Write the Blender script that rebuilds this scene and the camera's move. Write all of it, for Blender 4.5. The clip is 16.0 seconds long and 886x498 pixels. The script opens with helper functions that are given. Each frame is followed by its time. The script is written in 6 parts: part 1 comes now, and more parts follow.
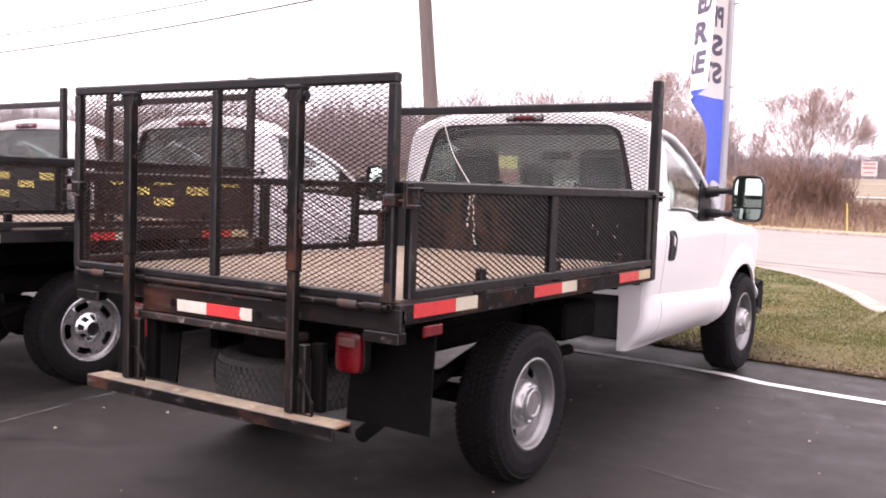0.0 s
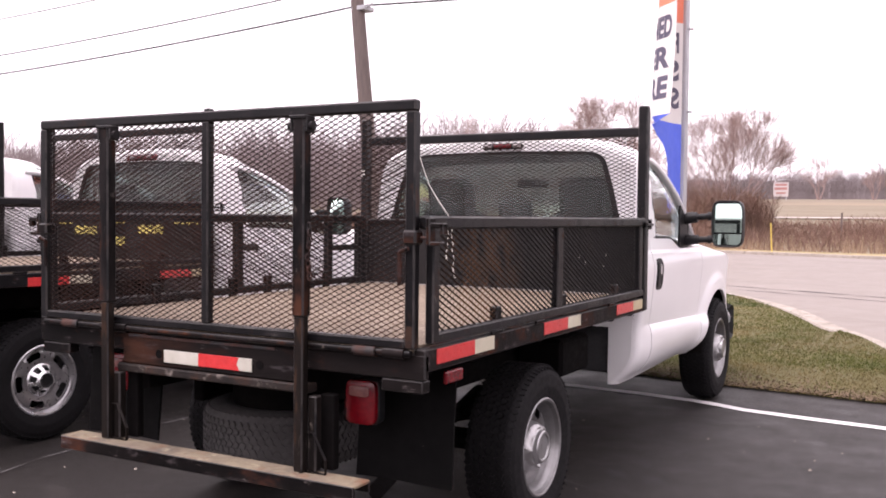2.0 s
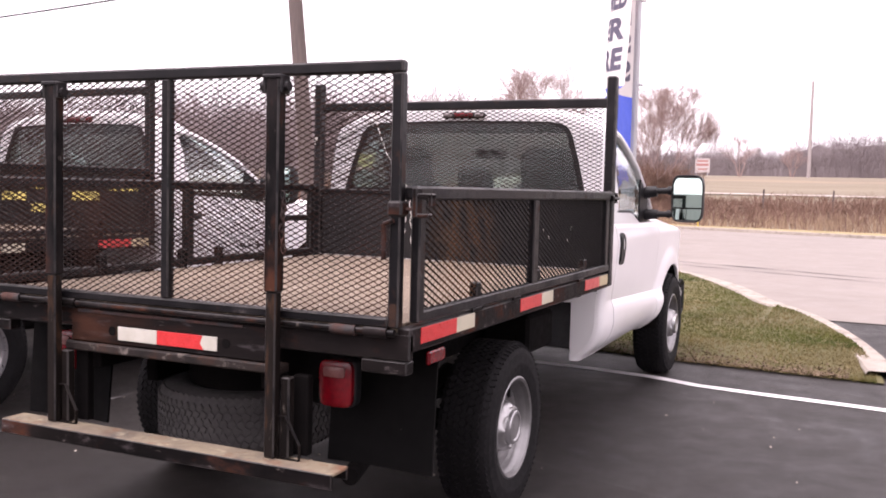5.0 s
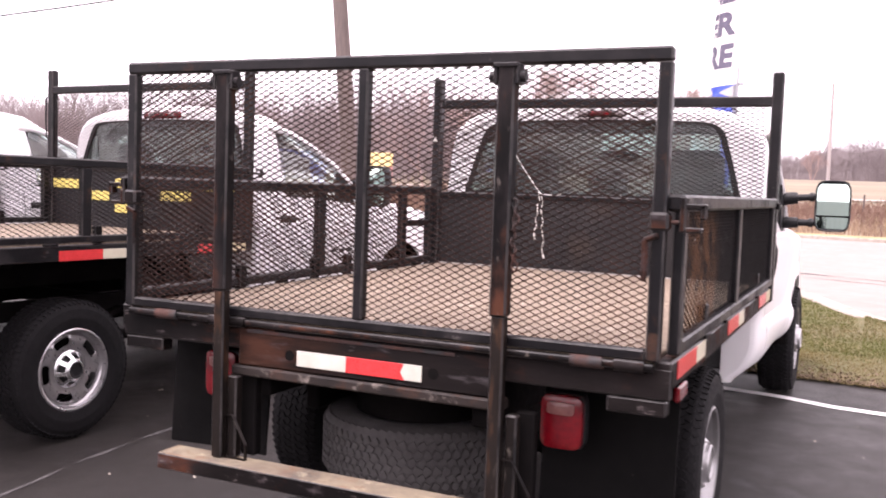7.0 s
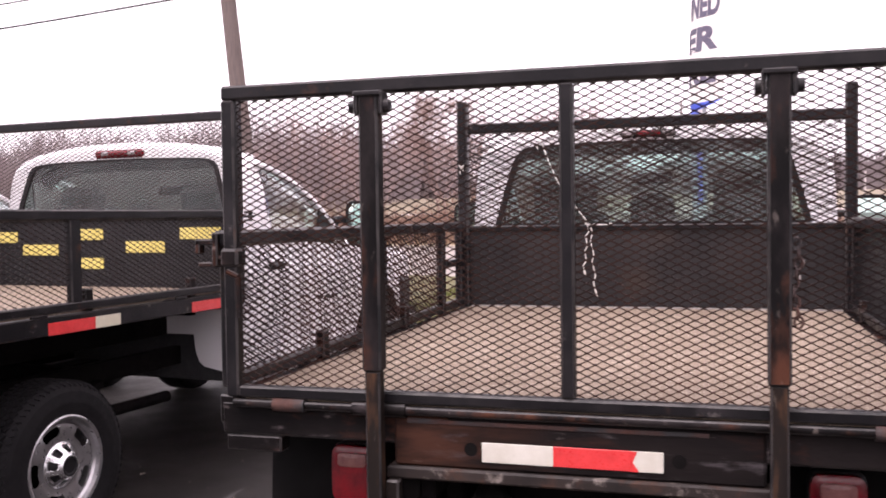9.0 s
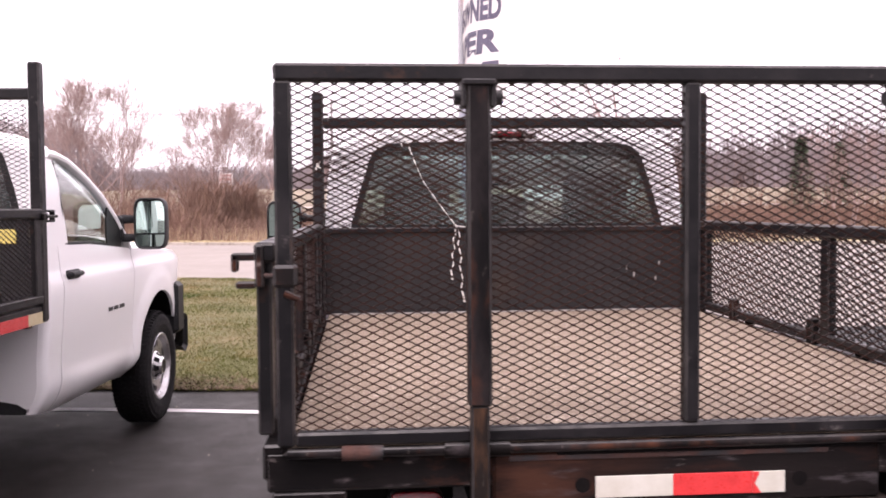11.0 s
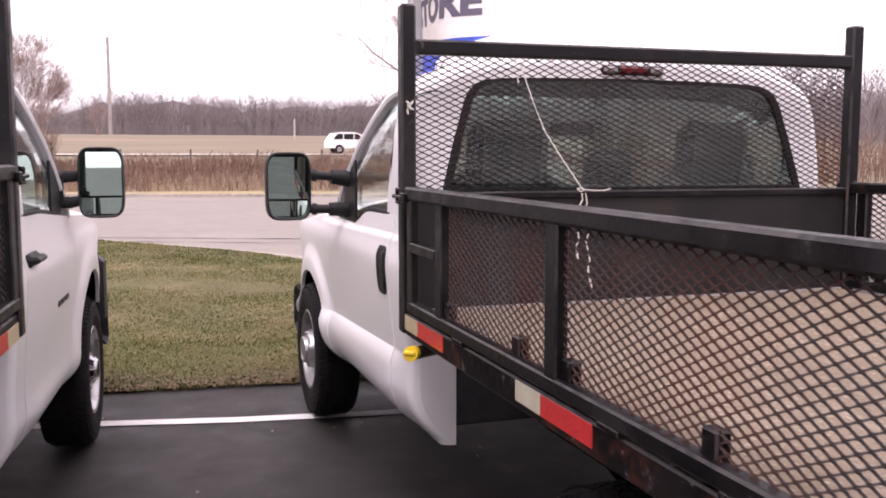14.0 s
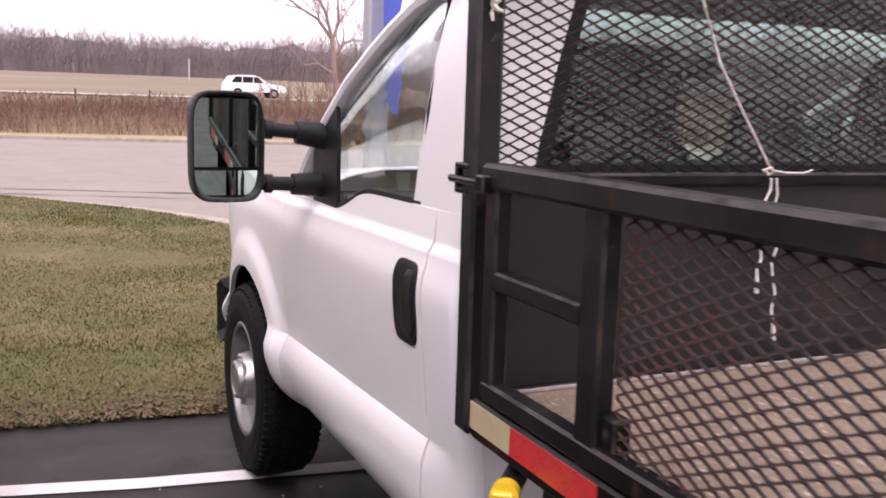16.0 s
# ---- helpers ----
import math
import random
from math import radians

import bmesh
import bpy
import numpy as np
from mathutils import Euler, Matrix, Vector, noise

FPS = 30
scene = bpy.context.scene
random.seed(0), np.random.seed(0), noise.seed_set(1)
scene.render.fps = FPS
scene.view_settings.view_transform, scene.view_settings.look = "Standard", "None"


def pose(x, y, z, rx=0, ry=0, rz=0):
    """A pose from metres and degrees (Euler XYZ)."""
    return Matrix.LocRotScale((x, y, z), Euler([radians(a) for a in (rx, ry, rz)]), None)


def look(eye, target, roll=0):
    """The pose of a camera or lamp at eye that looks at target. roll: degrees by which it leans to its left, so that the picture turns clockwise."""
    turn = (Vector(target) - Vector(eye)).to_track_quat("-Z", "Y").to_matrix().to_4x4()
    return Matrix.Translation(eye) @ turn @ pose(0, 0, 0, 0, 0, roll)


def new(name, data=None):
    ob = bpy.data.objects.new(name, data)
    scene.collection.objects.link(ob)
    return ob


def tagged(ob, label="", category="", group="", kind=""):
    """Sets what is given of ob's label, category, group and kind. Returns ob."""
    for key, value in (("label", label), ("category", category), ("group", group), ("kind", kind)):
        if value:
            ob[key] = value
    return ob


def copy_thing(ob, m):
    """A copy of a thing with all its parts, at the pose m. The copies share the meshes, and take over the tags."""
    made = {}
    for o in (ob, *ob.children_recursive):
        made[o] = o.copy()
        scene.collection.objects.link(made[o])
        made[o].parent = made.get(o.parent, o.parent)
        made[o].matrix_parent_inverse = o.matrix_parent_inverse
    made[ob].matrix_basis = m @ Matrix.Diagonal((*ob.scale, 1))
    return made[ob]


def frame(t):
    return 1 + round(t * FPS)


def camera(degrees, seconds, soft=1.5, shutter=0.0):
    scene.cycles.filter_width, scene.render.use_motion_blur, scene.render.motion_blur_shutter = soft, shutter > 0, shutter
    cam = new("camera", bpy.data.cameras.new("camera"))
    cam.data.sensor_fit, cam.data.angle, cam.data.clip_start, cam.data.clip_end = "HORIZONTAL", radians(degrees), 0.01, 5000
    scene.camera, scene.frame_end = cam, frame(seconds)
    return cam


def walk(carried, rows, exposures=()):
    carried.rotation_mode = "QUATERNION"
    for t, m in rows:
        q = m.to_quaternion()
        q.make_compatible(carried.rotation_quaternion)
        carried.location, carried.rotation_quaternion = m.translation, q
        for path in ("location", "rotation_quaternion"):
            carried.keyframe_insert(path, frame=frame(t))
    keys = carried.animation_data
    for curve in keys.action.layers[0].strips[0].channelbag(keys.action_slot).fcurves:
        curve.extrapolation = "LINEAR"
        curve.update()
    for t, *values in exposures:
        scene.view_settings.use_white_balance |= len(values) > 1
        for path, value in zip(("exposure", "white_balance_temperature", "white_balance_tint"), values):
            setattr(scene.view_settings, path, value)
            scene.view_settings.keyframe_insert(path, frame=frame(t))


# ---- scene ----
cam = camera(50.7, 16.0, soft=1.8, shutter=0.3)
PATH = [
    (0, (3.215, -2.996, 1.488), (2.117, -1.33, 1.354), 1.9),
    (0.5, (3.143, -3.002, 1.496), (2.011, -1.357, 1.387), 1.2),
    (1, (2.977, -2.943, 1.489), (1.924, -1.245, 1.394), 0.8),
    (1.5, (2.844, -2.913, 1.497), (1.894, -1.155, 1.41), 1.0),
    (2, (2.751, -2.964, 1.504), (1.788, -1.213, 1.434), 0.6),
    (2.5, (2.67, -3.014, 1.515), (1.741, -1.244, 1.445), 0.1),
    (3, (2.627, -3.025, 1.509), (1.72, -1.244, 1.444), 0.2),
    (3.5, (2.642, -3.031, 1.509), (1.753, -1.241, 1.45), 0.0),
    (3.7, (2.601, -3.039, 1.507), (1.736, -1.236, 1.444), 0.5),
    (5.8, (2.232, -2.787, 1.49), (1.415, -0.968, 1.34), 1.4),
    (6, (2.096, -2.81, 1.488), (1.28, -0.989, 1.343), 1.2),
    (6.5, (1.843, -2.831, 1.508), (1.053, -0.999, 1.367), 1.4),
    (7, (1.574, -2.748, 1.5), (0.734, -0.937, 1.37), 2.0),
    (7.5, (1.309, -2.645, 1.516), (0.465, -0.833, 1.451), 0.6),
    (8, (0.979, -2.678, 1.532), (0.331, -0.786, 1.492), -0.1),
    (8.5, (0.683, -2.65, 1.536), (0.109, -0.734, 1.493), -1.0),
    (9, (0.392, -2.493, 1.539), (-0.179, -0.578, 1.469), -0.8),
    (9.5, (0.153, -2.438, 1.549), (-0.256, -0.482, 1.469), -1.9),
    (9.7, (0.017, -2.443, 1.545), (-0.234, -0.46, 1.494), -2.0),
    (11.8, (-1.299, -2.047, 1.605), (-0.979, -0.077, 1.473), 0.9),
    (12, (-1.421, -1.976, 1.604), (-1.054, -0.014, 1.464), 1.2),
    (12.5, (-1.673, -1.699, 1.597), (-1.421, 0.284, 1.52), 1.0),
    (13, (-1.914, -1.451, 1.597), (-1.609, 0.522, 1.472), 2.5),
    (13.5, (-2.095, -1.152, 1.618), (-1.539, 0.761, 1.439), 1.3),
    (14, (-2.048, -0.747, 1.626), (-1.428, 1.144, 1.426), 0.0),
    (14.5, (-2.01, -0.377, 1.613), (-1.345, 1.5, 1.422), -0.8),
    (15, (-2.035, 0.096, 1.647), (-1.249, 1.923, 1.431), 0.2),
    (15.5, (-1.94, 0.582, 1.629), (-1.15, 2.401, 1.37), 0.8),
    (16, (-1.909, 1.044, 1.615), (-1.088, 2.842, 1.311), 1.7),
]
walk(cam, [(t, look(e, g, r)) for t, e, g, r in PATH], [(0, 1.20, 6600, 27), (2, 0.80, 6600, 26), (3.5, 0.72, 6600, 26), (6, 1.22, 6600, 28), (7, 1.39, 6600, 28), (7.5, 1.22, 6600, 28), (8, 0.95, 6600, 28), (8.5, 0.87, 6600, 28), (9, 0.98, 6600, 28), (9.5, 1.12, 6600, 28), (12, 0.71, 6600, 28), (12.5, 0.51, 6600, 28), (13, 0.42, 6600, 28), (13.5, 0.51, 6600, 28), (14, 0.64, 6600, 28), (15.5, 0.68, 6600, 28), (16, 0.57, 6600, 28)])


# ---- light ----
SUN_TURN = radians(200)
SUN_HEIGHT = radians(62)
world = bpy.data.worlds.new("overcast_sky")
scene.world = world
world.use_nodes = True
wn, wl = world.node_tree.nodes, world.node_tree.links
wn.clear()
sky = wn.new("ShaderNodeTexSky")
sky.sky_type = "NISHITA"
sky.sun_disc = False
sky.sun_elevation, sky.sun_rotation = SUN_HEIGHT, SUN_TURN
sky.air_density, sky.dust_density, sky.ozone_density = 1.0, 6.0, 1.0
pale = wn.new("ShaderNodeHueSaturation")
pale.inputs["Saturation"].default_value = 0.10
cloud = wn.new("ShaderNodeMix")
cloud.data_type = "RGBA"
cloud.inputs[0].default_value = 0.72
cloud.inputs[7].default_value = (9.6, 9.35, 9.5, 1)
back = wn.new("ShaderNodeBackground")
back.inputs["Strength"].default_value = 0.14
wout = wn.new("ShaderNodeOutputWorld")
wl.new(sky.outputs[0], pale.inputs["Color"])
wl.new(pale.outputs[0], cloud.inputs[6])
wl.new(cloud.outputs[2], back.inputs[0])
wl.new(back.outputs[0], wout.inputs[0])
sun = new("sun", bpy.data.lights.new("sun", "SUN"))
sun.data.energy, sun.data.angle, sun.data.color = 1.5, radians(25), (1.0, 0.97, 0.94)
sun.matrix_world = look((0, 0, 30), (30 * math.sin(SUN_TURN) * -1, 30 * math.cos(SUN_TURN) * -1, 30 - 30 * math.tan(SUN_HEIGHT)))


# ---- materials ----
def mk(name, c1, c2=None, scale=4.0, rough=0.5, metal=0.0, bump=None, spots=(), coat=0.0, spec=0.5, vary=0.0, stretch=(1, 1, 1), patch=None):
    """A surface: two tones mixed by noise, spots of (colour, scale, low, high, roughness), bump of (scale, depth in metres)."""
    m = bpy.data.materials.new(name)
    m.use_nodes = True
    n, l = m.node_tree.nodes, m.node_tree.links
    p = n["Principled BSDF"]
    p.inputs["Metallic"].default_value = metal
    p.inputs["Coat Weight"].default_value = coat
    p.inputs["Coat Roughness"].default_value = 0.16
    p.inputs["Specular IOR Level"].default_value = spec
    co = n.new("ShaderNodeTexCoord")
    mp = n.new("ShaderNodeMapping")
    mp.inputs["Scale"].default_value = stretch
    l.new(co.outputs["Object"], mp.inputs[0])

    def noise_of(s, detail=5.0, rg=0.6):
        t = n.new("ShaderNodeTexNoise")
        t.inputs["Scale"].default_value, t.inputs["Detail"].default_value, t.inputs["Roughness"].default_value = s, detail, rg
        l.new(mp.outputs[0], t.inputs["Vector"])
        return t.outputs[0]

    def ranged(sock, lo, hi, a=0.0, b=1.0):
        r = n.new("ShaderNodeMapRange")
        for i, v in enumerate((lo, hi, a, b)):
            r.inputs[i + 1].default_value = v
        l.new(sock, r.inputs[0])
        return r.outputs[0]

    def mixed(fac, a, b, kind="RGBA"):
        x = n.new("ShaderNodeMix")
        x.data_type = kind
        ia, ib, o = (6, 7, 2) if kind == "RGBA" else (2, 3, 0)
        l.new(fac, x.inputs[0])
        for i, v in ((ia, a), (ib, b)):
            if isinstance(v, (tuple, list)):
                x.inputs[i].default_value = (*v, 1)
            elif isinstance(v, float):
                x.inputs[i].default_value = v
            else:
                l.new(v, x.inputs[i])
        return x.outputs[o]

    c2 = c2 or tuple(v * 0.8 for v in c1)
    col = mixed(ranged(noise_of(scale), 0.3, 0.7), tuple(c1), tuple(c2))
    if vary:
        oi = n.new("ShaderNodeObjectInfo")
        hs = n.new("ShaderNodeHueSaturation")
        l.new(ranged(oi.outputs["Random"], 0, 1, 1 - vary, 1 + vary), hs.inputs["Value"])
        l.new(col, hs.inputs["Color"])
        col = hs.outputs[0]
    rg = ranged(noise_of(scale * 5.3), 0.3, 0.7, rough * 0.85, min(1.0, rough * 1.15))
    for sc, ss, lo, hi, sr in spots:
        f = ranged(noise_of(ss, 8.0, 0.65), lo, hi)
        col = mixed(f, col, tuple(sc))
        rg = mixed(f, rg, float(sr), "FLOAT")
    if patch:
        # one stain of (middle, inner and outer radius, colour), broken up by noise
        mid, r0, r1, stain = patch
        far = n.new("ShaderNodeVectorMath")
        far.operation = "DISTANCE"
        l.new(co.outputs["Object"], far.inputs[0])
        far.inputs[1].default_value = mid
        mul = n.new("ShaderNodeMath")
        mul.operation = "MULTIPLY"
        l.new(ranged(far.outputs["Value"], r1, r0), mul.inputs[0])
        l.new(ranged(noise_of(9.0, 6.0), 0.35, 0.55), mul.inputs[1])
        col = mixed(mul.outputs[0], col, tuple(stain))
    l.new(col, p.inputs["Base Color"])
    l.new(rg, p.inputs["Roughness"])
    if bump:
        b = n.new("ShaderNodeBump")
        b.inputs["Distance"].default_value = bump[1]
        b.inputs["Strength"].default_value = 0.8
        l.new(noise_of(bump[0], 6.0), b.inputs["Height"])
        l.new(b.outputs[0], p.inputs["Normal"])
    return m


def pane_glass(name, tint):
    m = bpy.data.materials.new(name)
    m.use_nodes = True
    p = m.node_tree.nodes["Principled BSDF"]
    p.inputs["Base Color"].default_value = (*tint, 1)
    p.inputs["Transmission Weight"].default_value = 1.0
    p.inputs["Roughness"].default_value = 0.0
    p.inputs["IOR"].default_value = 1.5
    return m


RUST, DUST = (0.16, 0.065, 0.03), (0.22, 0.19, 0.17)
white_paint = mk("white_paint", (0.815, 0.80, 0.805), (0.795, 0.78, 0.785), 1.2, 0.34, coat=0.35)
black_steel = mk("black_painted_steel", (0.0036, 0.0033, 0.0042), (0.0078, 0.0070, 0.0078), 9.0, 0.36, bump=(60, 0.0012), spec=0.2, spots=[(DUST, 34, 0.64, 0.95, 0.8), ((0.020, 0.017, 0.018), 3.2, 0.50, 0.70, 0.75), ((0.060, 0.028, 0.016), 5.5, 0.60, 0.73, 0.9), ((0.12, 0.105, 0.10), 13, 0.65, 0.78, 0.7)])
leg_steel = mk("rust_flecked_black_steel", (0.0036, 0.0033, 0.0036), (0.0080, 0.0068, 0.0068), 7.0, 0.45, bump=(70, 0.0014), spec=0.08, stretch=(1, 1, 0.45), spots=[((0.030, 0.024, 0.024), 3.0, 0.46, 0.66, 0.7), ((0.065, 0.026, 0.016), 7.0, 0.50, 0.66, 0.9), ((0.20, 0.17, 0.15), 22, 0.61, 0.82, 0.85)])
rusty_steel = mk("rusty_black_steel", (0.0034, 0.0030, 0.0033), (0.0080, 0.0064, 0.0060), 6.0, 0.5, bump=(45, 0.0022), spec=0.07, stretch=(0.45, 1, 1), spots=[((0.016, 0.0125, 0.0122), 2.6, 0.45, 0.66, 0.7), ((0.062, 0.024, 0.015), 5.0, 0.53, 0.66, 0.9), ((0.060, 0.050, 0.052), 12, 0.56, 0.70, 0.7), ((0.19, 0.16, 0.145), 24, 0.62, 0.76, 0.8)])
worn_leg = mk("worn_brown_leg_steel", (0.006, 0.0050, 0.0048), (0.017, 0.0125, 0.0105), 9.0, 0.5, bump=(70, 0.0014), spec=0.10, stretch=(1, 1, 0.22), spots=[((0.095, 0.046, 0.024), 9.0, 0.54, 0.68, 0.9), ((0.22, 0.19, 0.16), 34, 0.62, 0.82, 0.85)])
rust_patch = mk("rust", (0.070, 0.027, 0.018), (0.034, 0.016, 0.013), 16, 0.9, bump=(90, 0.002), spots=[((0.012, 0.011, 0.012), 9, 0.46, 0.62, 0.6)])
step_steel = mk("worn_step_steel", (0.24, 0.20, 0.135), (0.13, 0.10, 0.075), 6.0, 0.8, bump=(80, 0.001), spots=[(RUST, 7, 0.55, 0.75, 0.9), ((0.05, 0.042, 0.04), 4, 0.54, 0.66, 0.6), ((0.36, 0.32, 0.23), 11, 0.60, 0.72, 0.8)])
gate_mesh = mk("browned_expanded_metal", (0.0150, 0.0092, 0.0090), (0.0270, 0.0150, 0.0135), 6.0, 0.42, spec=0.3, spots=[((0.060, 0.026, 0.018), 2.4, 0.40, 0.62, 0.85), ((0.085, 0.075, 0.07), 30, 0.66, 0.9, 0.7)])
mesh_steel = mk("black_expanded_metal", (0.0105, 0.0080, 0.0085), (0.0185, 0.0130, 0.0130), 6.0, 0.36, spec=0.45, spots=[((0.044, 0.022, 0.018), 2.4, 0.46, 0.68, 0.75), ((0.085, 0.075, 0.07), 30, 0.66, 0.9, 0.7)])
worn_lip = mk("worn_grey_steel_lip", (0.008, 0.0068, 0.0066), (0.030, 0.022, 0.019), 5.0, 0.55, spec=0.2, bump=(50, 0.002), spots=[((0.070, 0.032, 0.020), 6.0, 0.54, 0.68, 0.9), ((0.20, 0.17, 0.15), 15, 0.58, 0.72, 0.7)])
beam_rust = mk("rusting_beam_paint", (0.0050, 0.0042, 0.0044), (0.0100, 0.0076, 0.0072), 6.0, 0.6, bump=(45, 0.002), spec=0.08, stretch=(0.35, 1, 1.6), patch=((-0.40, 0.0, 0.995), 0.04, 0.36, (0.050, 0.021, 0.013)), spots=[((0.034, 0.015, 0.011), 4.0, 0.52, 0.66, 0.9), ((0.055, 0.048, 0.050), 13, 0.58, 0.70, 0.7), ((0.18, 0.15, 0.14), 26, 0.64, 0.78, 0.8)])
rust_mesh = mk("rust_stained_expanded_metal", (0.0065, 0.0058, 0.0066), (0.0115, 0.0100, 0.0100), 6.0, 0.6, spec=0.14, patch=((1.036, 0.5, 1.27), 0.16, 0.42, (0.12, 0.06, 0.03)))
chassis_black = mk("chassis_black", (0.0035, 0.0032, 0.0034), (0.0075, 0.0064, 0.0062), 5.0, 0.8, spec=0.04, bump=(60, 0.001), spots=[((0.05, 0.025, 0.015), 6, 0.66, 0.85, 0.9)])
black_plastic = mk("black_plastic", (0.006, 0.006, 0.0068), (0.010, 0.010, 0.011), 20, 0.5, bump=(400, 0.0003), spec=0.28)
flap_rubber = mk("mudflap_rubber", (0.0032, 0.003, 0.0032), (0.0055, 0.005, 0.005), 4, 0.7, spec=0.07, bump=(50, 0.001), spots=[(DUST, 10, 0.68, 0.95, 0.9)])
tyre_rubber = mk("tyre_rubber", (0.0072, 0.0068, 0.0075), (0.0105, 0.0098, 0.0105), 8, 0.75, spec=0.14, bump=(140, 0.0008), spots=[((0.06, 0.055, 0.055), 12, 0.66, 1.0, 0.9)])
spare_rubber = mk("dusty_tyre_rubber", (0.030, 0.0275, 0.0275), (0.046, 0.042, 0.041), 8, 0.85, bump=(140, 0.0008))
rim_silver = mk("silver_wheel_paint", (0.31, 0.305, 0.31), (0.23, 0.225, 0.225), 9, 0.42, metal=0.85, spots=[((0.10, 0.085, 0.08), 11, 0.58, 0.8, 0.8)])
bright_rim = mk("polished_wheel_metal", (0.52, 0.51, 0.52), (0.40, 0.39, 0.395), 7, 0.30, metal=0.9, spots=[((0.12, 0.10, 0.09), 12, 0.60, 0.8, 0.7)])
cap_silver = mk("silver_cap_paint", (0.46, 0.455, 0.46), (0.38, 0.375, 0.375), 9, 0.36, metal=0.85, spots=[((0.14, 0.12, 0.11), 14, 0.64, 0.85, 0.8)])
chrome = mk("chrome", (0.72, 0.72, 0.73), (0.66, 0.66, 0.67), 5, 0.25, metal=1.0)
plywood = mk("weathered_plywood", (0.208, 0.158, 0.113), (0.156, 0.117, 0.083), 2.2, 0.85, bump=(60, 0.002), stretch=(1, 0.35, 1), spots=[((0.33, 0.275, 0.215), 9, 0.55, 0.8, 0.9), ((0.13, 0.095, 0.07), 150, 0.52, 0.60, 0.95), ((0.42, 0.36, 0.29), 110, 0.57, 0.66, 0.9), ((0.17, 0.12, 0.09), 0.9, 0.56, 0.74, 0.9), ((0.16, 0.11, 0.08), 14, 0.66, 0.85, 0.9), ((0.10, 0.07, 0.055), 2.0, 0.66, 0.8, 0.9)])
black_board = mk("black_headboard_plate", (0.013, 0.012, 0.0128), (0.024, 0.0215, 0.0215), 3, 0.5, bump=(30, 0.001), spec=0.2, spots=[((0.035, 0.024, 0.018), 2.4, 0.56, 0.82, 0.85), ((0.12, 0.11, 0.11), 25, 0.68, 0.85, 0.7)])
plain_board = mk("clean_black_plate", (0.010, 0.0095, 0.0105), (0.016, 0.015, 0.016), 3, 0.45, spec=0.2, bump=(30, 0.001))
tape_red = mk("red_reflective_tape", (0.62, 0.045, 0.045), (0.50, 0.03, 0.03), 30, 0.3, bump=(300, 0.0003), spots=[((0.75, 0.30, 0.28), 40, 0.66, 0.9, 0.4)])
tape_white = mk("white_reflective_tape", (0.55, 0.53, 0.47), (0.46, 0.435, 0.37), 18, 0.35, bump=(300, 0.0003), spots=[((0.35, 0.28, 0.2), 30, 0.66, 0.85, 0.6)])
tape_aged = mk("aged_reflective_tape", (0.58, 0.54, 0.42), (0.48, 0.44, 0.33), 14, 0.38, bump=(300, 0.0003), spots=[((0.3, 0.24, 0.16), 30, 0.64, 0.85, 0.6)])
tape_cream = mk("yellowed_reflective_tape", (0.55, 0.47, 0.30), (0.45, 0.36, 0.21), 12, 0.4, spots=[((0.3, 0.2, 0.1), 20, 0.62, 0.85, 0.6)])
tape_yellow = mk("yellow_reflective_tape", (0.60, 0.50, 0.15), (0.50, 0.41, 0.11), 12, 0.4)
worn_chip = mk("pale_paint_chip", (0.34, 0.32, 0.30), (0.22, 0.20, 0.19), 60, 0.7)
yellow_cap = mk("yellow_cap_plastic", (0.70, 0.48, 0.02), (0.62, 0.42, 0.02), 12, 0.4)
red_lens = mk("red_lamp_lens", (0.17, 0.003, 0.007), (0.09, 0.002, 0.005), 30, 0.18, coat=0.15, bump=(260, 0.001))
clear_lens = mk("clear_lamp_lens", (0.34, 0.30, 0.30), (0.22, 0.19, 0.19), 40, 0.2, coat=0.5, bump=(260, 0.001))
faded_lens = mk("faded_red_lens", (0.20, 0.085, 0.075), (0.13, 0.045, 0.042), 40, 0.2, coat=0.5, bump=(260, 0.001))
amber_lens = mk("amber_lamp_lens", (0.7, 0.25, 0.03), (0.6, 0.2, 0.02), 40, 0.2, coat=0.5)
seat_cloth = mk("grey_seat_cloth", (0.045, 0.045, 0.048), (0.065, 0.063, 0.063), 30, 0.9, bump=(500, 0.0006))
cabin_trim = mk("grey_cabin_plastic", (0.028, 0.028, 0.030), (0.042, 0.042, 0.043), 10, 0.7)
headliner = mk("pale_headliner", (0.27, 0.27, 0.26), (0.24, 0.24, 0.23), 12, 0.9)
rope_white = mk("white_cotton_rope", (0.72, 0.69, 0.64), (0.55, 0.52, 0.48), 60, 0.9, bump=(600, 0.001))
rear_glass = pane_glass("tinted_rear_glass", (0.38, 0.49, 0.46))
side_glass = pane_glass("door_glass", (0.84, 0.90, 0.90))
front_glass = pane_glass("windscreen_glass", (0.84, 0.92, 0.90))
mirror_glass = mk("mirror_glass", (0.57, 0.74, 0.67), (0.55, 0.72, 0.65), 2, 0.015, metal=1.0)
asphalt = mk("dark_asphalt", (0.0130, 0.0106, 0.0097), (0.0178, 0.0146, 0.0133), 0.6, 0.62, spec=0.36, bump=(160, 0.004), spots=[((0.036, 0.031, 0.029), 3.0, 0.56, 0.80, 0.8), ((0.009, 0.0082, 0.009), 1.3, 0.58, 0.72, 0.42), ((0.11, 0.10, 0.10), 45, 0.70, 0.8, 0.8)])
line_paint = mk("white_road_paint", (0.72, 0.70, 0.70), (0.58, 0.56, 0.56), 8, 0.8, bump=(90, 0.002), spots=[((0.16, 0.15, 0.15), 26, 0.64, 0.76, 0.8)])
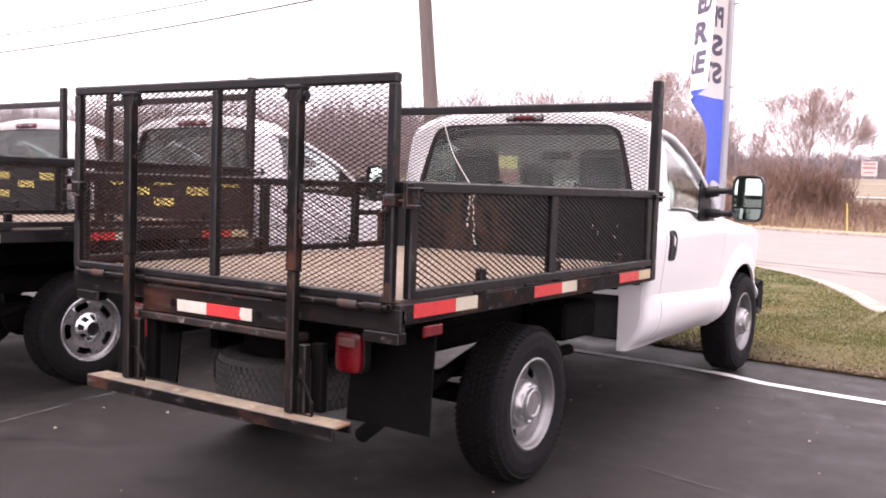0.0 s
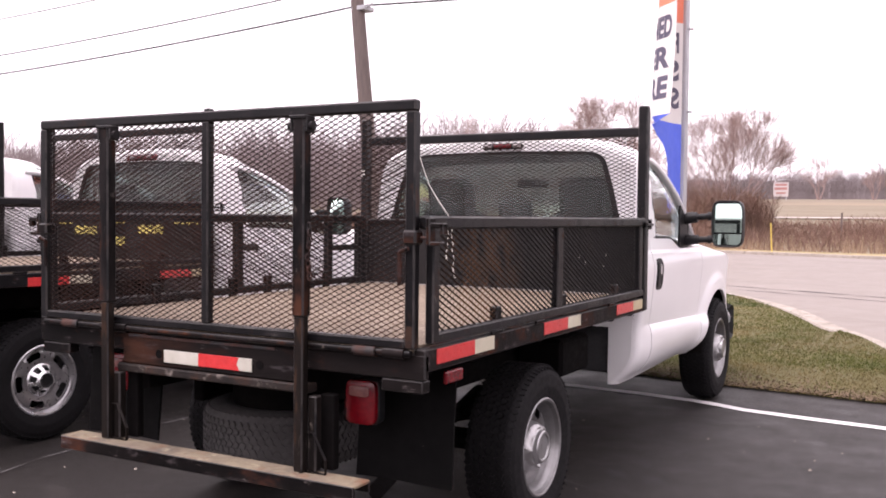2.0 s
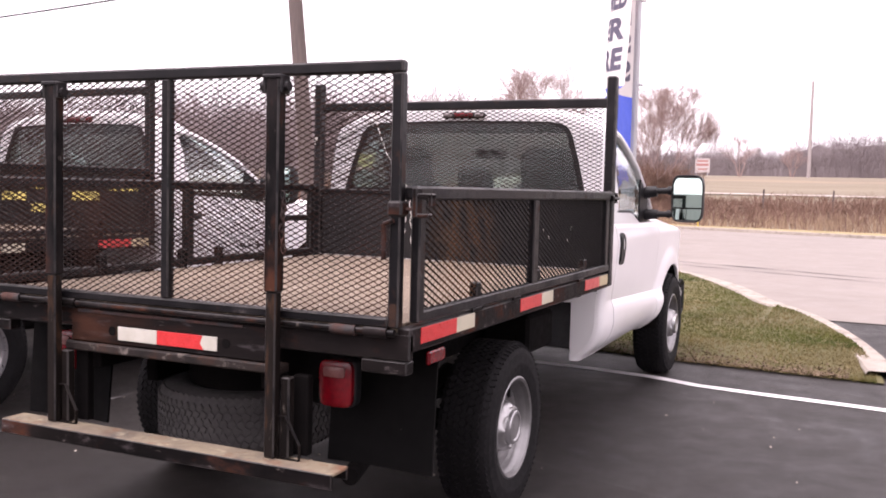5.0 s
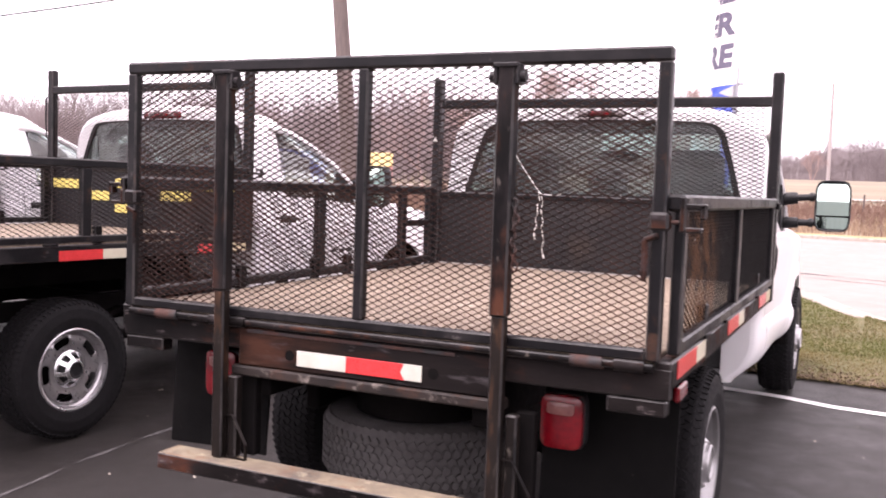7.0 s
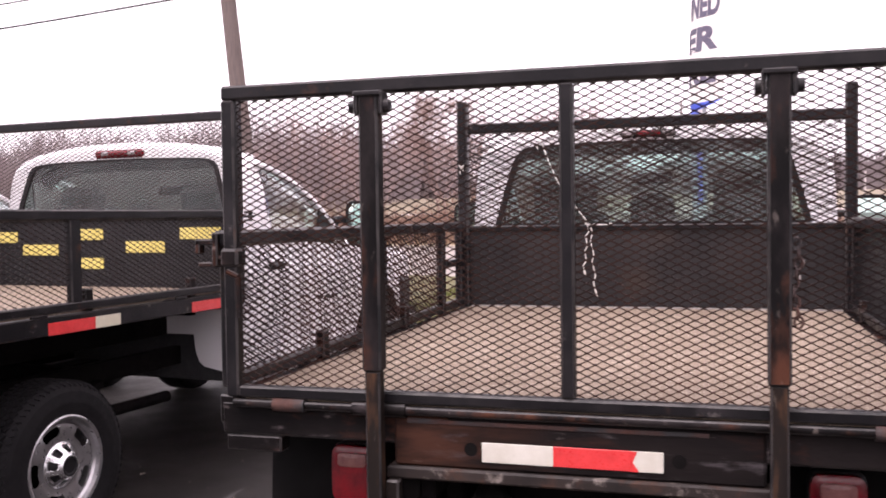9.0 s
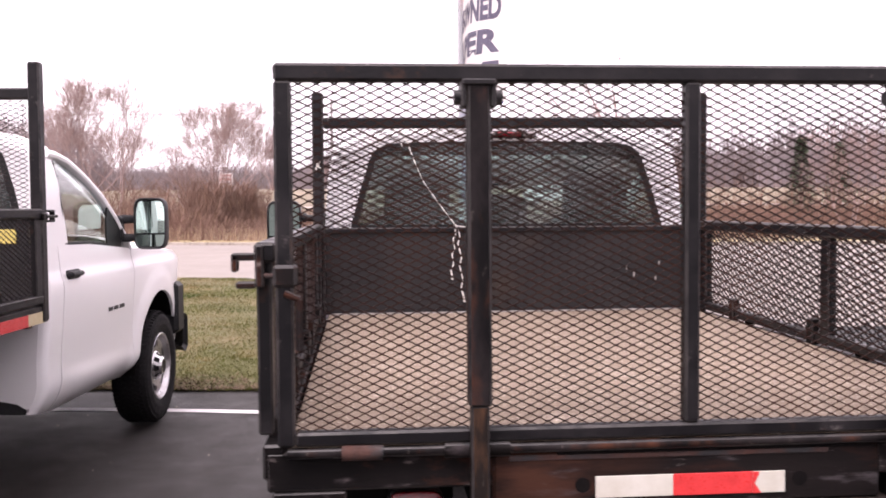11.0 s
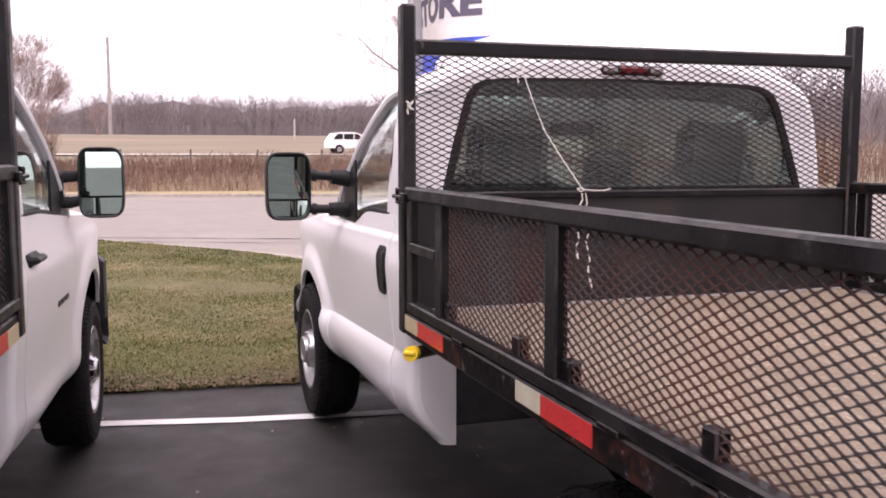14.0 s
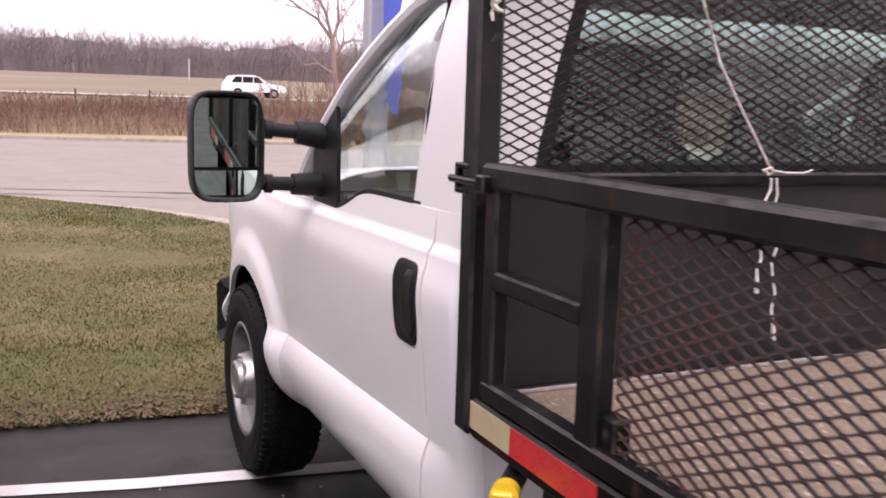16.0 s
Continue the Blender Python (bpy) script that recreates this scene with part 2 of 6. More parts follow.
road_grey = mk("pale_worn_road", (0.242, 0.210, 0.188), (0.205, 0.178, 0.159), 0.5, 0.85, bump=(50, 0.004), spots=[((0.18, 0.162, 0.158), 1.1, 0.60, 0.8, 0.9), ((0.13, 0.118, 0.118), 12, 0.68, 0.8, 0.9)])
kerb_stone = mk("concrete_kerb", (0.38, 0.335, 0.29), (0.27, 0.235, 0.20), 3, 0.95, bump=(30, 0.012), spots=[((0.15, 0.125, 0.10), 5, 0.52, 0.7, 0.95)])
turf = mk("grass_soil", (0.080, 0.080, 0.024), (0.105, 0.086, 0.034), 0.7, 0.95, bump=(35, 0.02), spots=[((0.16, 0.120, 0.056), 0.8, 0.50, 0.66, 0.95), ((0.058, 0.064, 0.019), 4, 0.55, 0.8, 0.95)])
field = mk("dry_winter_field", (0.198, 0.160, 0.106), (0.158, 0.128, 0.086), 0.05, 0.95, bump=(1.0, 0.08), stretch=(0.25, 1, 1), spots=[((0.15, 0.12, 0.085), 0.12, 0.52, 0.68, 0.95), ((0.29, 0.22, 0.15), 0.05, 0.58, 0.7, 0.95)])
pole_wood = mk("weathered_pole_wood", (0.155, 0.118, 0.110), (0.105, 0.083, 0.079), 5, 0.9, bump=(40, 0.006), stretch=(6, 6, 0.5), spots=[((0.07, 0.05, 0.045), 9, 0.6, 0.8, 0.9)])
grey_wood = mk("pale_grey_pole_wood", (0.36, 0.32, 0.315), (0.29, 0.255, 0.25), 2, 0.9, stretch=(4, 4, 0.3))
pole_metal = mk("galvanised_pole", (0.42, 0.42, 0.44), (0.35, 0.35, 0.37), 4, 0.5, metal=0.3)
bark = mk("grey_bark", (0.33, 0.235, 0.215), (0.24, 0.172, 0.155), 6, 0.95, bump=(20, 0.01))
twig_red = mk("reddish_brush", (0.20, 0.115, 0.085), (0.13, 0.08, 0.06), 0.4, 0.95, spots=[((0.30, 0.20, 0.12), 1.2, 0.55, 0.75, 0.95)])
wood_far = mk("distant_woods", (0.205, 0.172, 0.176), (0.165, 0.138, 0.141), 0.08, 0.95)
wood_mid = mk("roadside_woods", (0.24, 0.195, 0.195), (0.19, 0.155, 0.155), 0.08, 0.95)
sign_yellow = mk("faded_yellow_panel", (0.70, 0.56, 0.26), (0.64, 0.50, 0.22), 2, 0.7)
spruce_green = mk("spruce_needles", (0.035, 0.055, 0.03), (0.06, 0.075, 0.04), 2, 0.9)
banner_white = mk("white_banner_cloth", (0.70, 0.66, 0.64), (0.62, 0.585, 0.565), 3, 0.9)
banner_blue = mk("blue_banner_cloth", (0.10, 0.16, 0.72), (0.08, 0.13, 0.60), 3, 0.85)
banner_orange = mk("orange_banner_cloth", (0.80, 0.24, 0.14), (0.72, 0.20, 0.12), 3, 0.85)
faded_board = mk("faded_sign_board", (0.50, 0.45, 0.44), (0.44, 0.39, 0.38), 3, 0.8)
faded_print = mk("faded_red_print", (0.40, 0.19, 0.17), (0.34, 0.16, 0.15), 6, 0.8)
letter_black = mk("black_banner_print", (0.085, 0.075, 0.11), (0.11, 0.10, 0.14), 6, 0.9)
wire_black = mk("black_cable", (0.02, 0.02, 0.022), (0.03, 0.03, 0.03), 3, 0.7)
post_yellow = mk("yellow_marker_paint", (0.58, 0.43, 0.08), (0.48, 0.34, 0.07), 5, 0.6)


worn_lit_edge = mk("worn_lit_steel_edge", (0.014, 0.0125, 0.0125), (0.045, 0.039, 0.037), 13.0, 0.42, spec=0.35, bump=(90, 0.001), spots=[((0.004, 0.0038, 0.0045), 8.0, 0.50, 0.60, 0.5), ((0.08, 0.042, 0.026), 5.0, 0.62, 0.72, 0.9)])
WORN = (black_steel, rusty_steel, leg_steel, worn_leg)


# ---- mesh helpers ----
def thicken(bm, solid):
    """Gives a sheet a thickness, half of it on either side."""
    bm.normal_update()
    rim = [[v for v in e.verts] for e in bm.edges if e.is_boundary]
    old = bm.faces[:]
    twin = {v: bm.verts.new(v.co - v.normal * solid / 2) for v in bm.verts[:]}
    for v in twin:
        v.co += v.normal * solid / 2
    for f in old:
        bm.faces.new([twin[v] for v in reversed(f.verts[:])])
    for a, b in rim:
        bm.faces.new((a, b, twin[b], twin[a]))
    bmesh.ops.recalc_face_normals(bm, faces=bm.faces)


def part(name, bm, material, parent=None, label="", solid=0.0, sharp=32, m=None):
    """Links a bmesh as one mesh object under a thing or a part."""
    bmesh.ops.recalc_face_normals(bm, faces=bm.faces)
    if solid:
        thicken(bm, solid)
    for f in bm.faces:
        f.smooth = True
    for e in bm.edges:
        if len(e.link_faces) == 2 and e.calc_face_angle(0) > radians(sharp):
            e.smooth = False
    me = bpy.data.meshes.new(name)
    bm.to_mesh(me)
    bm.free()
    me.materials.append(material)
    if material in WORN:
        # paint rubbed off the rounded edges, with edge highlights put into the paler tone
        me.materials.append(worn_lit_edge)
        for f in me.polygons:
            if max(abs(c) for c in f.normal) < 0.86:
                f.material_index = 1
    ob = new(name, me)
    ob.parent = parent
    if m is not None:
        ob.matrix_basis = m
    if label:
        ob["label"] = label
    return ob


def thing(name, label, category, group="", m=None):
    ob = new(name)
    ob.empty_display_size = 0.2
    if m is not None:
        ob.matrix_basis = m
    return tagged(ob, label, category, group)


def box(bm, lo, hi, bev=0.004, m=None):
    """A box between two corners, its edges rounded."""
    c = [(a + b) / 2 for a, b in zip(lo, hi)]
    s = [abs(b - a) for a, b in zip(lo, hi)]
    mm = Matrix.Translation(c) @ Matrix.Diagonal((*s, 1))
    r = bmesh.ops.create_cube(bm, size=1, matrix=(m @ mm) if m is not None else mm)
    if bev:
        es = list({e for v in r["verts"] for e in v.link_edges})
        bmesh.ops.bevel(bm, geom=es, offset=min(bev, min(s) * 0.4), segments=1, affect="EDGES")
    return bm


def beam(bm, p, q, w, h, bev=0.004, up=(0, 0, 1)):
    """A square tube of width w and height h from p to q."""
    p, q = Vector(p), Vector(q)
    y = (q - p).normalized()
    u = Vector(up)
    if abs(y.dot(u)) > 0.95:
        u = Vector((0, 1, 0))
    x = y.cross(u).normalized()
    z = x.cross(y)
    m = Matrix((x, y, z)).transposed().to_4x4()
    m.translation = (p + q) / 2
    L = (q - p).length
    return box(bm, (-w / 2, -L / 2, -h / 2), (w / 2, L / 2, h / 2), bev, m)


def cyl(bm, p, q, r, n=16, r2=None, cap=True):
    p, q = Vector(p), Vector(q)
    d = q - p
    m = Matrix.Translation((p + q) / 2) @ d.to_track_quat("Z", "Y").to_matrix().to_4x4()
    bmesh.ops.create_cone(bm, cap_ends=cap, segments=n, radius1=r, radius2=r if r2 is None else r2, depth=d.length, matrix=m)
    return bm


def sheet(bm, rows, closed=False):
    vs = [[bm.verts.new(p) for p in r] for r in rows]
    for a, b in zip(vs, vs[1:]):
        n = len(a)
        for i in range(n if closed else n - 1):
            j = (i + 1) % n
            bm.faces.new((a[i], a[j], b[j], b[i]))
    return vs


def sweep(bm, pts, r, n=8, flat=1.0):
    """A round bar along points; r may be one radius for each."""
    pts = [Vector(p) for p in pts]
    rs = r if isinstance(r, (list, tuple)) else [r] * len(pts)
    rows = []
    for i, p in enumerate(pts):
        d = (pts[min(i + 1, len(pts) - 1)] - pts[max(i - 1, 0)]).normalized()
        u = Vector((0, 0, 1)) if abs(d.z) < 0.9 else Vector((0, 1, 0))
        x = d.cross(u).normalized()
        z = x.cross(d)
        rows.append([p + rs[i] * (math.cos(a) * x + flat * math.sin(a) * z) for a in (2 * math.pi * k / n for k in range(n))])
    vs = sheet(bm, rows, closed=True)
    for e in (vs[0], vs[-1]):
        bm.faces.new(e)
    return bm


def lathe(bm, prof, n=48, closed=False):
    """Turns a profile of (radius, along x) about the x axis."""
    rows = [[(a, r * math.cos(t), r * math.sin(t)) for t in (2 * math.pi * k / n for k in range(n))] for r, a in prof]
    if closed:
        rows.append(rows[0])
        vs = [[bm.verts.new(p) for p in r] for r in rows[:-1]]
        vs.append(vs[0])
        for a, b in zip(vs, vs[1:]):
            for i in range(n):
                j = (i + 1) % n
                bm.faces.new((a[i], a[j], b[j], b[i]))
        return vs
    return sheet(bm, rows, closed=True)


def B():
    return bmesh.new()


def interp(v, pts):
    return float(np.interp(v, [p[0] for p in pts], [p[1] for p in pts]))


def expanded(name, origin, du, dv, width, height, parent, lwd=0.043, swd=0.0207, wide=0.0034, deep=0.0019, material=None, slim=1.0):
    """A sheet of expanded metal: slanting strands that meet in wider knots, from an origin along the unit ways du and dv."""
    o, du, dv = Vector(origin), Vector(du), Vector(dv)
    dn = du.cross(dv)
    verts, faces = [], []
    ni, nj = int(width / (lwd / 2)), int(height / (swd / 2))
    knot = lwd * 0.085

    def bar(a, b, wa, wb, lift):
        d = Vector((b[0] - a[0], b[1] - a[1])).normalized()
        t = Vector((-d.y, d.x))
        base = len(verts)
        for q, w, up in ((a, wa, -lift), (b, wb, lift)):
            for s, e in ((0.5, 1.0), (0.5, 0.1), (-0.5, -1.0), (-0.5, -0.1)):
                verts.append(o + du * (q[0] + s * t.x * w) + dv * (q[1] + s * t.y * w) + dn * (deep * e + up))
        for f in ((0, 1, 5, 4), (1, 2, 6, 5), (2, 3, 7, 6), (3, 0, 4, 7)):
            faces.append([base + x for x in f])

    for i in range(ni + 1):
        for j in range(nj + 1):
            if (i + j) % 2:
                continue
            u, v = i * lwd / 2, j * swd / 2
            if 0 < i < ni:
                bar((u - knot, v), (u + knot, v), wide * 1.55, wide * 1.55, 0.0)
            for k in (-1, 1):
                if i < ni and 0 <= j + k <= nj:
                    m = (u + lwd / 4, v + k * swd / 4)
                    e = (u + lwd / 2 - knot * 0.7, v + k * swd / 2 - k * wide * 0.3)
                    w = wide * (slim if k > 0 else 1.0)
                    bar((u + knot * 0.7, v + k * wide * 0.3), m, w * 1.1, w * 0.9, deep * 0.25 * k)
                    bar(m, e, w * 0.9, w * 1.1, deep * 0.25 * k)
    me = bpy.data.meshes.new(name)
    me.from_pydata([tuple(v) for v in verts], [], faces)
    me.materials.append(material or mesh_steel)
    ob = new(name, me)
    ob.parent = parent
    return ob


def tape(parent, lo, hi, material, name="reflective_strip", label=""):
    bm = box(B(), lo, hi, 0.0008)
    return part(name, bm, material, parent, label)


# ---- lie of the land ----
def rise(y):
    """Height of the land: the lot falls towards the camera's side, the road is level, then fields rise to the woods."""
    return interp(y, [(-1000, -0.9), (-42, -0.9), (6, 0.055), (10, 0.09), (16, 0.11), (36.5, 0.07), (44, 0.15), (60, 0.9), (65, 1.55), (76, 1.65), (105, 3.7), (170, 5.0), (250, 6.8), (600, 14), (3000, 40)])


# ---- the trucks ----
# z, half width of the cab side below the windows, then of the upper cab
LOWER = [(0.42, 0.805), (0.45, 0.858), (0.48, 0.898), (0.52, 0.935), (0.57, 0.966), (0.62, 0.984), (0.66, 0.992), (0.72, 0.990), (0.80, 0.992), (0.95, 1.005), (1.10, 1.015), (1.17, 1.018), (1.21, 1.014), (1.235, 1.002), (1.27, 0.996), (1.33, 0.992), (1.40, 0.985)]
HEIGHTS = np.arange(0.40, 1.4201, 0.006)
SMOOTH = np.exp(-0.5 * (np.arange(-8, 9) * 0.006 / 0.016) ** 2)
LOWER = list(zip(HEIGHTS[8:-8], np.convolve([interp(z, LOWER) for z in HEIGHTS], SMOOTH / SMOOTH.sum(), "valid")))
UPPER = [(1.352, 0.9855), (1.50, 0.984), (1.62, 0.978), (1.72, 0.972), (1.80, 0.962), (1.86, 0.948), (1.90, 0.928), (1.94, 0.888), (1.97, 0.835), (2.00, 0.745), (2.025, 0.60), (2.045, 0.42), (2.057, 0.22), (2.06, 0.0)]
PILLAR = [(3.05, 1.925), (3.25, 1.885), (3.43, 1.828), (3.55, 1.782), (3.75, 1.692), (3.96, 1.562), (4.12, 1.44), (4.23, 1.34)]


def rearlean(z):
    return 0.09 * max(0.0, z - 1.40)


def tyre_mesh(bm, R=0.402, w=0.255, rim=0.222):
    h = w / 2
    prof = [(rim, -h * 0.80), (rim + 0.02, -h * 0.92), (rim + 0.07, -h), (R - 0.10, -h * 1.0), (R - 0.055, -h * 0.965), (R - 0.028, -h * 0.87), (R - 0.014, -h * 0.70), (R - 0.010, -h * 0.4), (R - 0.010, h * 0.4), (R - 0.014, h * 0.70), (R - 0.028, h * 0.87), (R - 0.055, h * 0.965), (R - 0.10, h), (rim + 0.07, h), (rim + 0.02, h * 0.92), (rim, h * 0.80)]
    lathe(bm, prof, 56, closed=True)
    return bm


def tread_mesh(bm, R=0.402):
    n = 70
    for k in range(n):
        for row in range(8):
            x = (row - 3.5) * 0.0295
            a = 2 * math.pi * (k + (0.5 if row % 2 else 0.0)) / n
            edge = abs(x) > 0.09
            m = pose(0, 0, 0, math.degrees(a)) @ pose(x, 0, R - (0.024 if edge else 0.007), 0, (26 if x > 0 else -26) if edge else 0, 30 if row % 2 else -26)
            box(bm, (-0.0118, -0.0126, -0.010), (0.0118, 0.0126, 0.0030), 0, m)
    return bm


def rim_mesh(bm, holes=8, r0=0.132, r1=0.178, width=0.5, segs=96, face=0.03, out=0.115):
    """A pressed wheel: barrel, lip and a dished face with openings through it."""
    lathe(bm, [(0.222, -out), (0.216, -out + 0.015), (0.200, -out + 0.04), (0.200, out - 0.05), (0.216, out - 0.02), (0.232, out - 0.012), (0.236, out - 0.003), (0.230, out), (0.221, out - 0.004), (0.212, out - 0.03), (0.203, out - 0.045)], 64)
    rings = [(0.203, out - 0.045), (0.192, face + 0.012), (r1, face + 0.016), ((r0 + r1) / 2, face + 0.020), (r0, face + 0.016), (r0 - 0.02, face + 0.008), (0.098, face + 0.012), (0.080, face + 0.010)]
    per = segs // holes
    cut = max(2, int(per * width))
    vs = []
    for ri, (r, x) in enumerate(rings):
        row = []
        for k in range(segs):
            t = 2 * math.pi * k / segs
            rr = r
            j = k % per
            if ri in (2, 4) and j in (0, cut):
                rr = r + (-0.013 if ri == 2 else 0.013)
            row.append(bm.verts.new((x, rr * math.cos(t), rr * math.sin(t))))
        vs.append(row)
    for ri in range(len(rings) - 1):
        for k in range(segs):
            if ri in (2, 3) and k % per < cut:
                continue
            j = (k + 1) % segs
            bm.faces.new((vs[ri][k], vs[ri][j], vs[ri + 1][j], vs[ri + 1][k]))
    return bm


def spoked_cap(bm, holes=8, segs=96):
    """A domed chrome cap with openings between its spokes, round a dark middle."""
    rings = [(0.112, 0.062), (0.112, 0.076), (0.106, 0.082), (0.098, 0.088), (0.080, 0.104), (0.064, 0.118), (0.057, 0.126), (0.050, 0.134), (0.046, 0.134), (0.046, 0.122)]
    per = segs // holes
    vs = []
    for ri, (r, x) in enumerate(rings):
        row = []
        for k in range(segs):
            j = k % per
            rr = r
            if ri in (3, 5) and j in (0, 7):
                rr += -0.006 if ri == 3 else 0.005
            t = 2 * math.pi * k / segs
            row.append(bm.verts.new((x, rr * math.cos(t), rr * math.sin(t))))
        vs.append(row)
    for ri in range(len(rings) - 1):
        for k in range(segs):
            if ri in (3, 4) and k % per < 7:
                continue
            j = (k + 1) % segs
            bm.faces.new((vs[ri][k], vs[ri][j], vs[ri + 1][j], vs[ri + 1][k]))
    return bm


WHEELS = {}


def wheel(parent, style, x, y, z=0.402, side=1, front=False):
    """One wheel: the hub with its cap carries tyre and rim."""
    key = (style, front)
    if key not in WHEELS:
        WHEELS[key] = [None, None, None]
        bm = B()
        cyl(bm, (-0.10, 0, 0), (0.045, 0, 0), 0.085, 24)
        cyl(bm, (-0.12, 0, 0), (-0.005, 0, 0), 0.192, 40)
        me = bpy.data.meshes.new("wheel")
        bm.to_mesh(me)
        me.materials.append(chassis_black)
        WHEELS[key][0] = me
        bm = tyre_mesh(B())
        me = bpy.data.meshes.new("tyre")
        bm.to_mesh(me)
        me.materials.append(tyre_rubber)
        WHEELS[key][1] = me
        bm = B()
        if style == "a":
            rim_mesh(bm, 4, 0.143, 0.188, 0.30, 96)
        else:
            rim_mesh(bm, 5, 0.142, 0.191, 0.50, 100, 0.066)
        bmesh.ops.remove_doubles(bm, verts=bm.verts, dist=0.0005)
        bmesh.ops.recalc_face_normals(bm, faces=bm.faces)
        thicken(bm, 0.006)
        for f in bm.faces:
            f.smooth = True
        for e in bm.edges:
            e.smooth = e.calc_face_angle(0) < radians(40)
        me = bpy.data.meshes.new("rim")
        bm.to_mesh(me)
        me.materials.append(rim_silver if style == "a" else bright_rim)
        WHEELS[key][2] = me
        bm = B()
        if style == "a":
            d = 0.03 if front else 0.0
            lathe(bm, [(0.120, 0.028), (0.119, 0.050), (0.113, 0.072 + d * 0.5), (0.103, 0.086 + d), (0.096, 0.091 + d), (0.084, 0.094 + d), (0.080, 0.098 + d), (0.078, 0.116 + d), (0.073, 0.121 + d), (0.062, 0.121 + d), (0.057, 0.116 + d), (0.030, 0.115 + d), (0.001, 0.116 + d)], 48)
            for v in bm.verts:
                r = math.hypot(v.co.y, v.co.z)
                if 0.09 < r < 0.118:
                    v.co.x += 0.012 * max(0.0, math.cos(8 * math.atan2(v.co.z, v.co.y)))
        else:
            spoked_cap(bm)
        bmesh.ops.recalc_face_normals(bm, faces=bm.faces)
        for f in bm.faces:
            f.smooth = True
        for e in bm.edges:
            e.smooth = e.calc_face_angle(0) < radians(34)
        me = bpy.data.meshes.new("hub_cap")
        bm.to_mesh(me)
        me.materials.append(cap_silver if style == "a" else chrome)
        WHEELS[key].append(me)
        if style == "b":
            bm = B()
            # black cone stands in for shade behind the openings, its tip is the badge
            lathe(bm, [(0.106, 0.060), (0.060, 0.100), (0.047, 0.128), (0.044, 0.134), (0.038, 0.134), (0.034, 0.131), (0.001, 0.131)], 32)
            me = bpy.data.meshes.new("cap_badge")
            bm.to_mesh(me)
            me.materials.append(black_plastic)
            WHEELS[key].append(me)
        bm = tread_mesh(B())
        me = bpy.data.meshes.new("tread")
        bm.to_mesh(me)
        me.materials.append(tyre_rubber)
        WHEELS[key][3:3] = [me]
    hub, ty, ri, td, cap, *badge = WHEELS[key]
    w = new("wheel", hub)
    w.parent = parent
    w.matrix_basis = pose(x, y, z, 17 * y + (24 if style == "a" else 0), 0, 0 if side > 0 else 180) @ Matrix.Scale(1.025, 4)
    for nm, me in [("tyre", ty), ("rim", ri), ("tread", td), ("hub_cap", cap)] + [("cap_badge", b) for b in badge]:
        o = new(nm, me)
        o.parent = w
        if nm in ("tread", "cap_badge"):
            o["kind"] = "stuff"
        if nm == "tyre":
            o["label"] = "black all-terrain truck tyre"
    return w


def crease_z(y):
    return 0.757 + 0.047 * (4.39 - y) / 1.19


def shoulder_z(y):
    return 1.268 - 0.012 * (y - 3.2)


def side_x(y, z, ya, arch, flare):
    """Half width of the cab side at a place, with the rounded rear corner, flared arch and tapered nose."""
    x = interp(z, LOWER)
    crease = crease_z(y)
    if flare > 0.03:
        # shoulder under the windows: the panel below stands proud and leans in towards the sill
        zs = shoulder_z(y)
        f = max(0.0, min(1.0, (zs + 0.026 - z) / 0.026))
        x += 0.013 * f * max(0.0, min(1.0, (z - 0.78) / (zs - 0.78))) * max(0.0, min(1.0, (4.7 - y) / 0.4))
    if flare > 0.03:
        f = max(0.0, min(1.0, (crease - z) / 0.085)) * max(0.0, min(1.0, (z - 0.45) / 0.14))
        x += 0.030 * f * (2 - f) * max(0.0, min(1.0, (y - 2.86) / 0.22))
    elif y > 3.0:
        f = max(0.0, min(1.0, (crease - 0.09 - z) / 0.095)) * max(0.0, min(1.0, (z - 0.45) / 0.10))
        x += 0.018 * f * f * (3 - 2 * f) * max(0.0, min(1.0, (y - 3.0) / 0.3))
    if y < 2.90:
        r = 0.045
        k = max(0.0, r - (y - 2.83)) / r
        x -= r * (1 - math.sqrt(max(0.0, 1 - k * k)))
    d = math.hypot((y - ya) / arch[0], max(0.0, z - 0.40) / arch[1]) - 1
    if y > ya - 0.75:
        e = max(0.0, min(1.0, (d - 0.12) / 0.20))
        x += flare * (0.45 * math.exp(-(max(0.0, d) / 0.19) ** 2) + 0.55 * (1 - e * e * (3 - 2 * e))) * min(1.0, max(0.0, (y - (ya - 0.75)) / 0.2))
    if y > ya + 0.25:
        x -= 0.30 * (y - ya - 0.25) ** 2
    return x


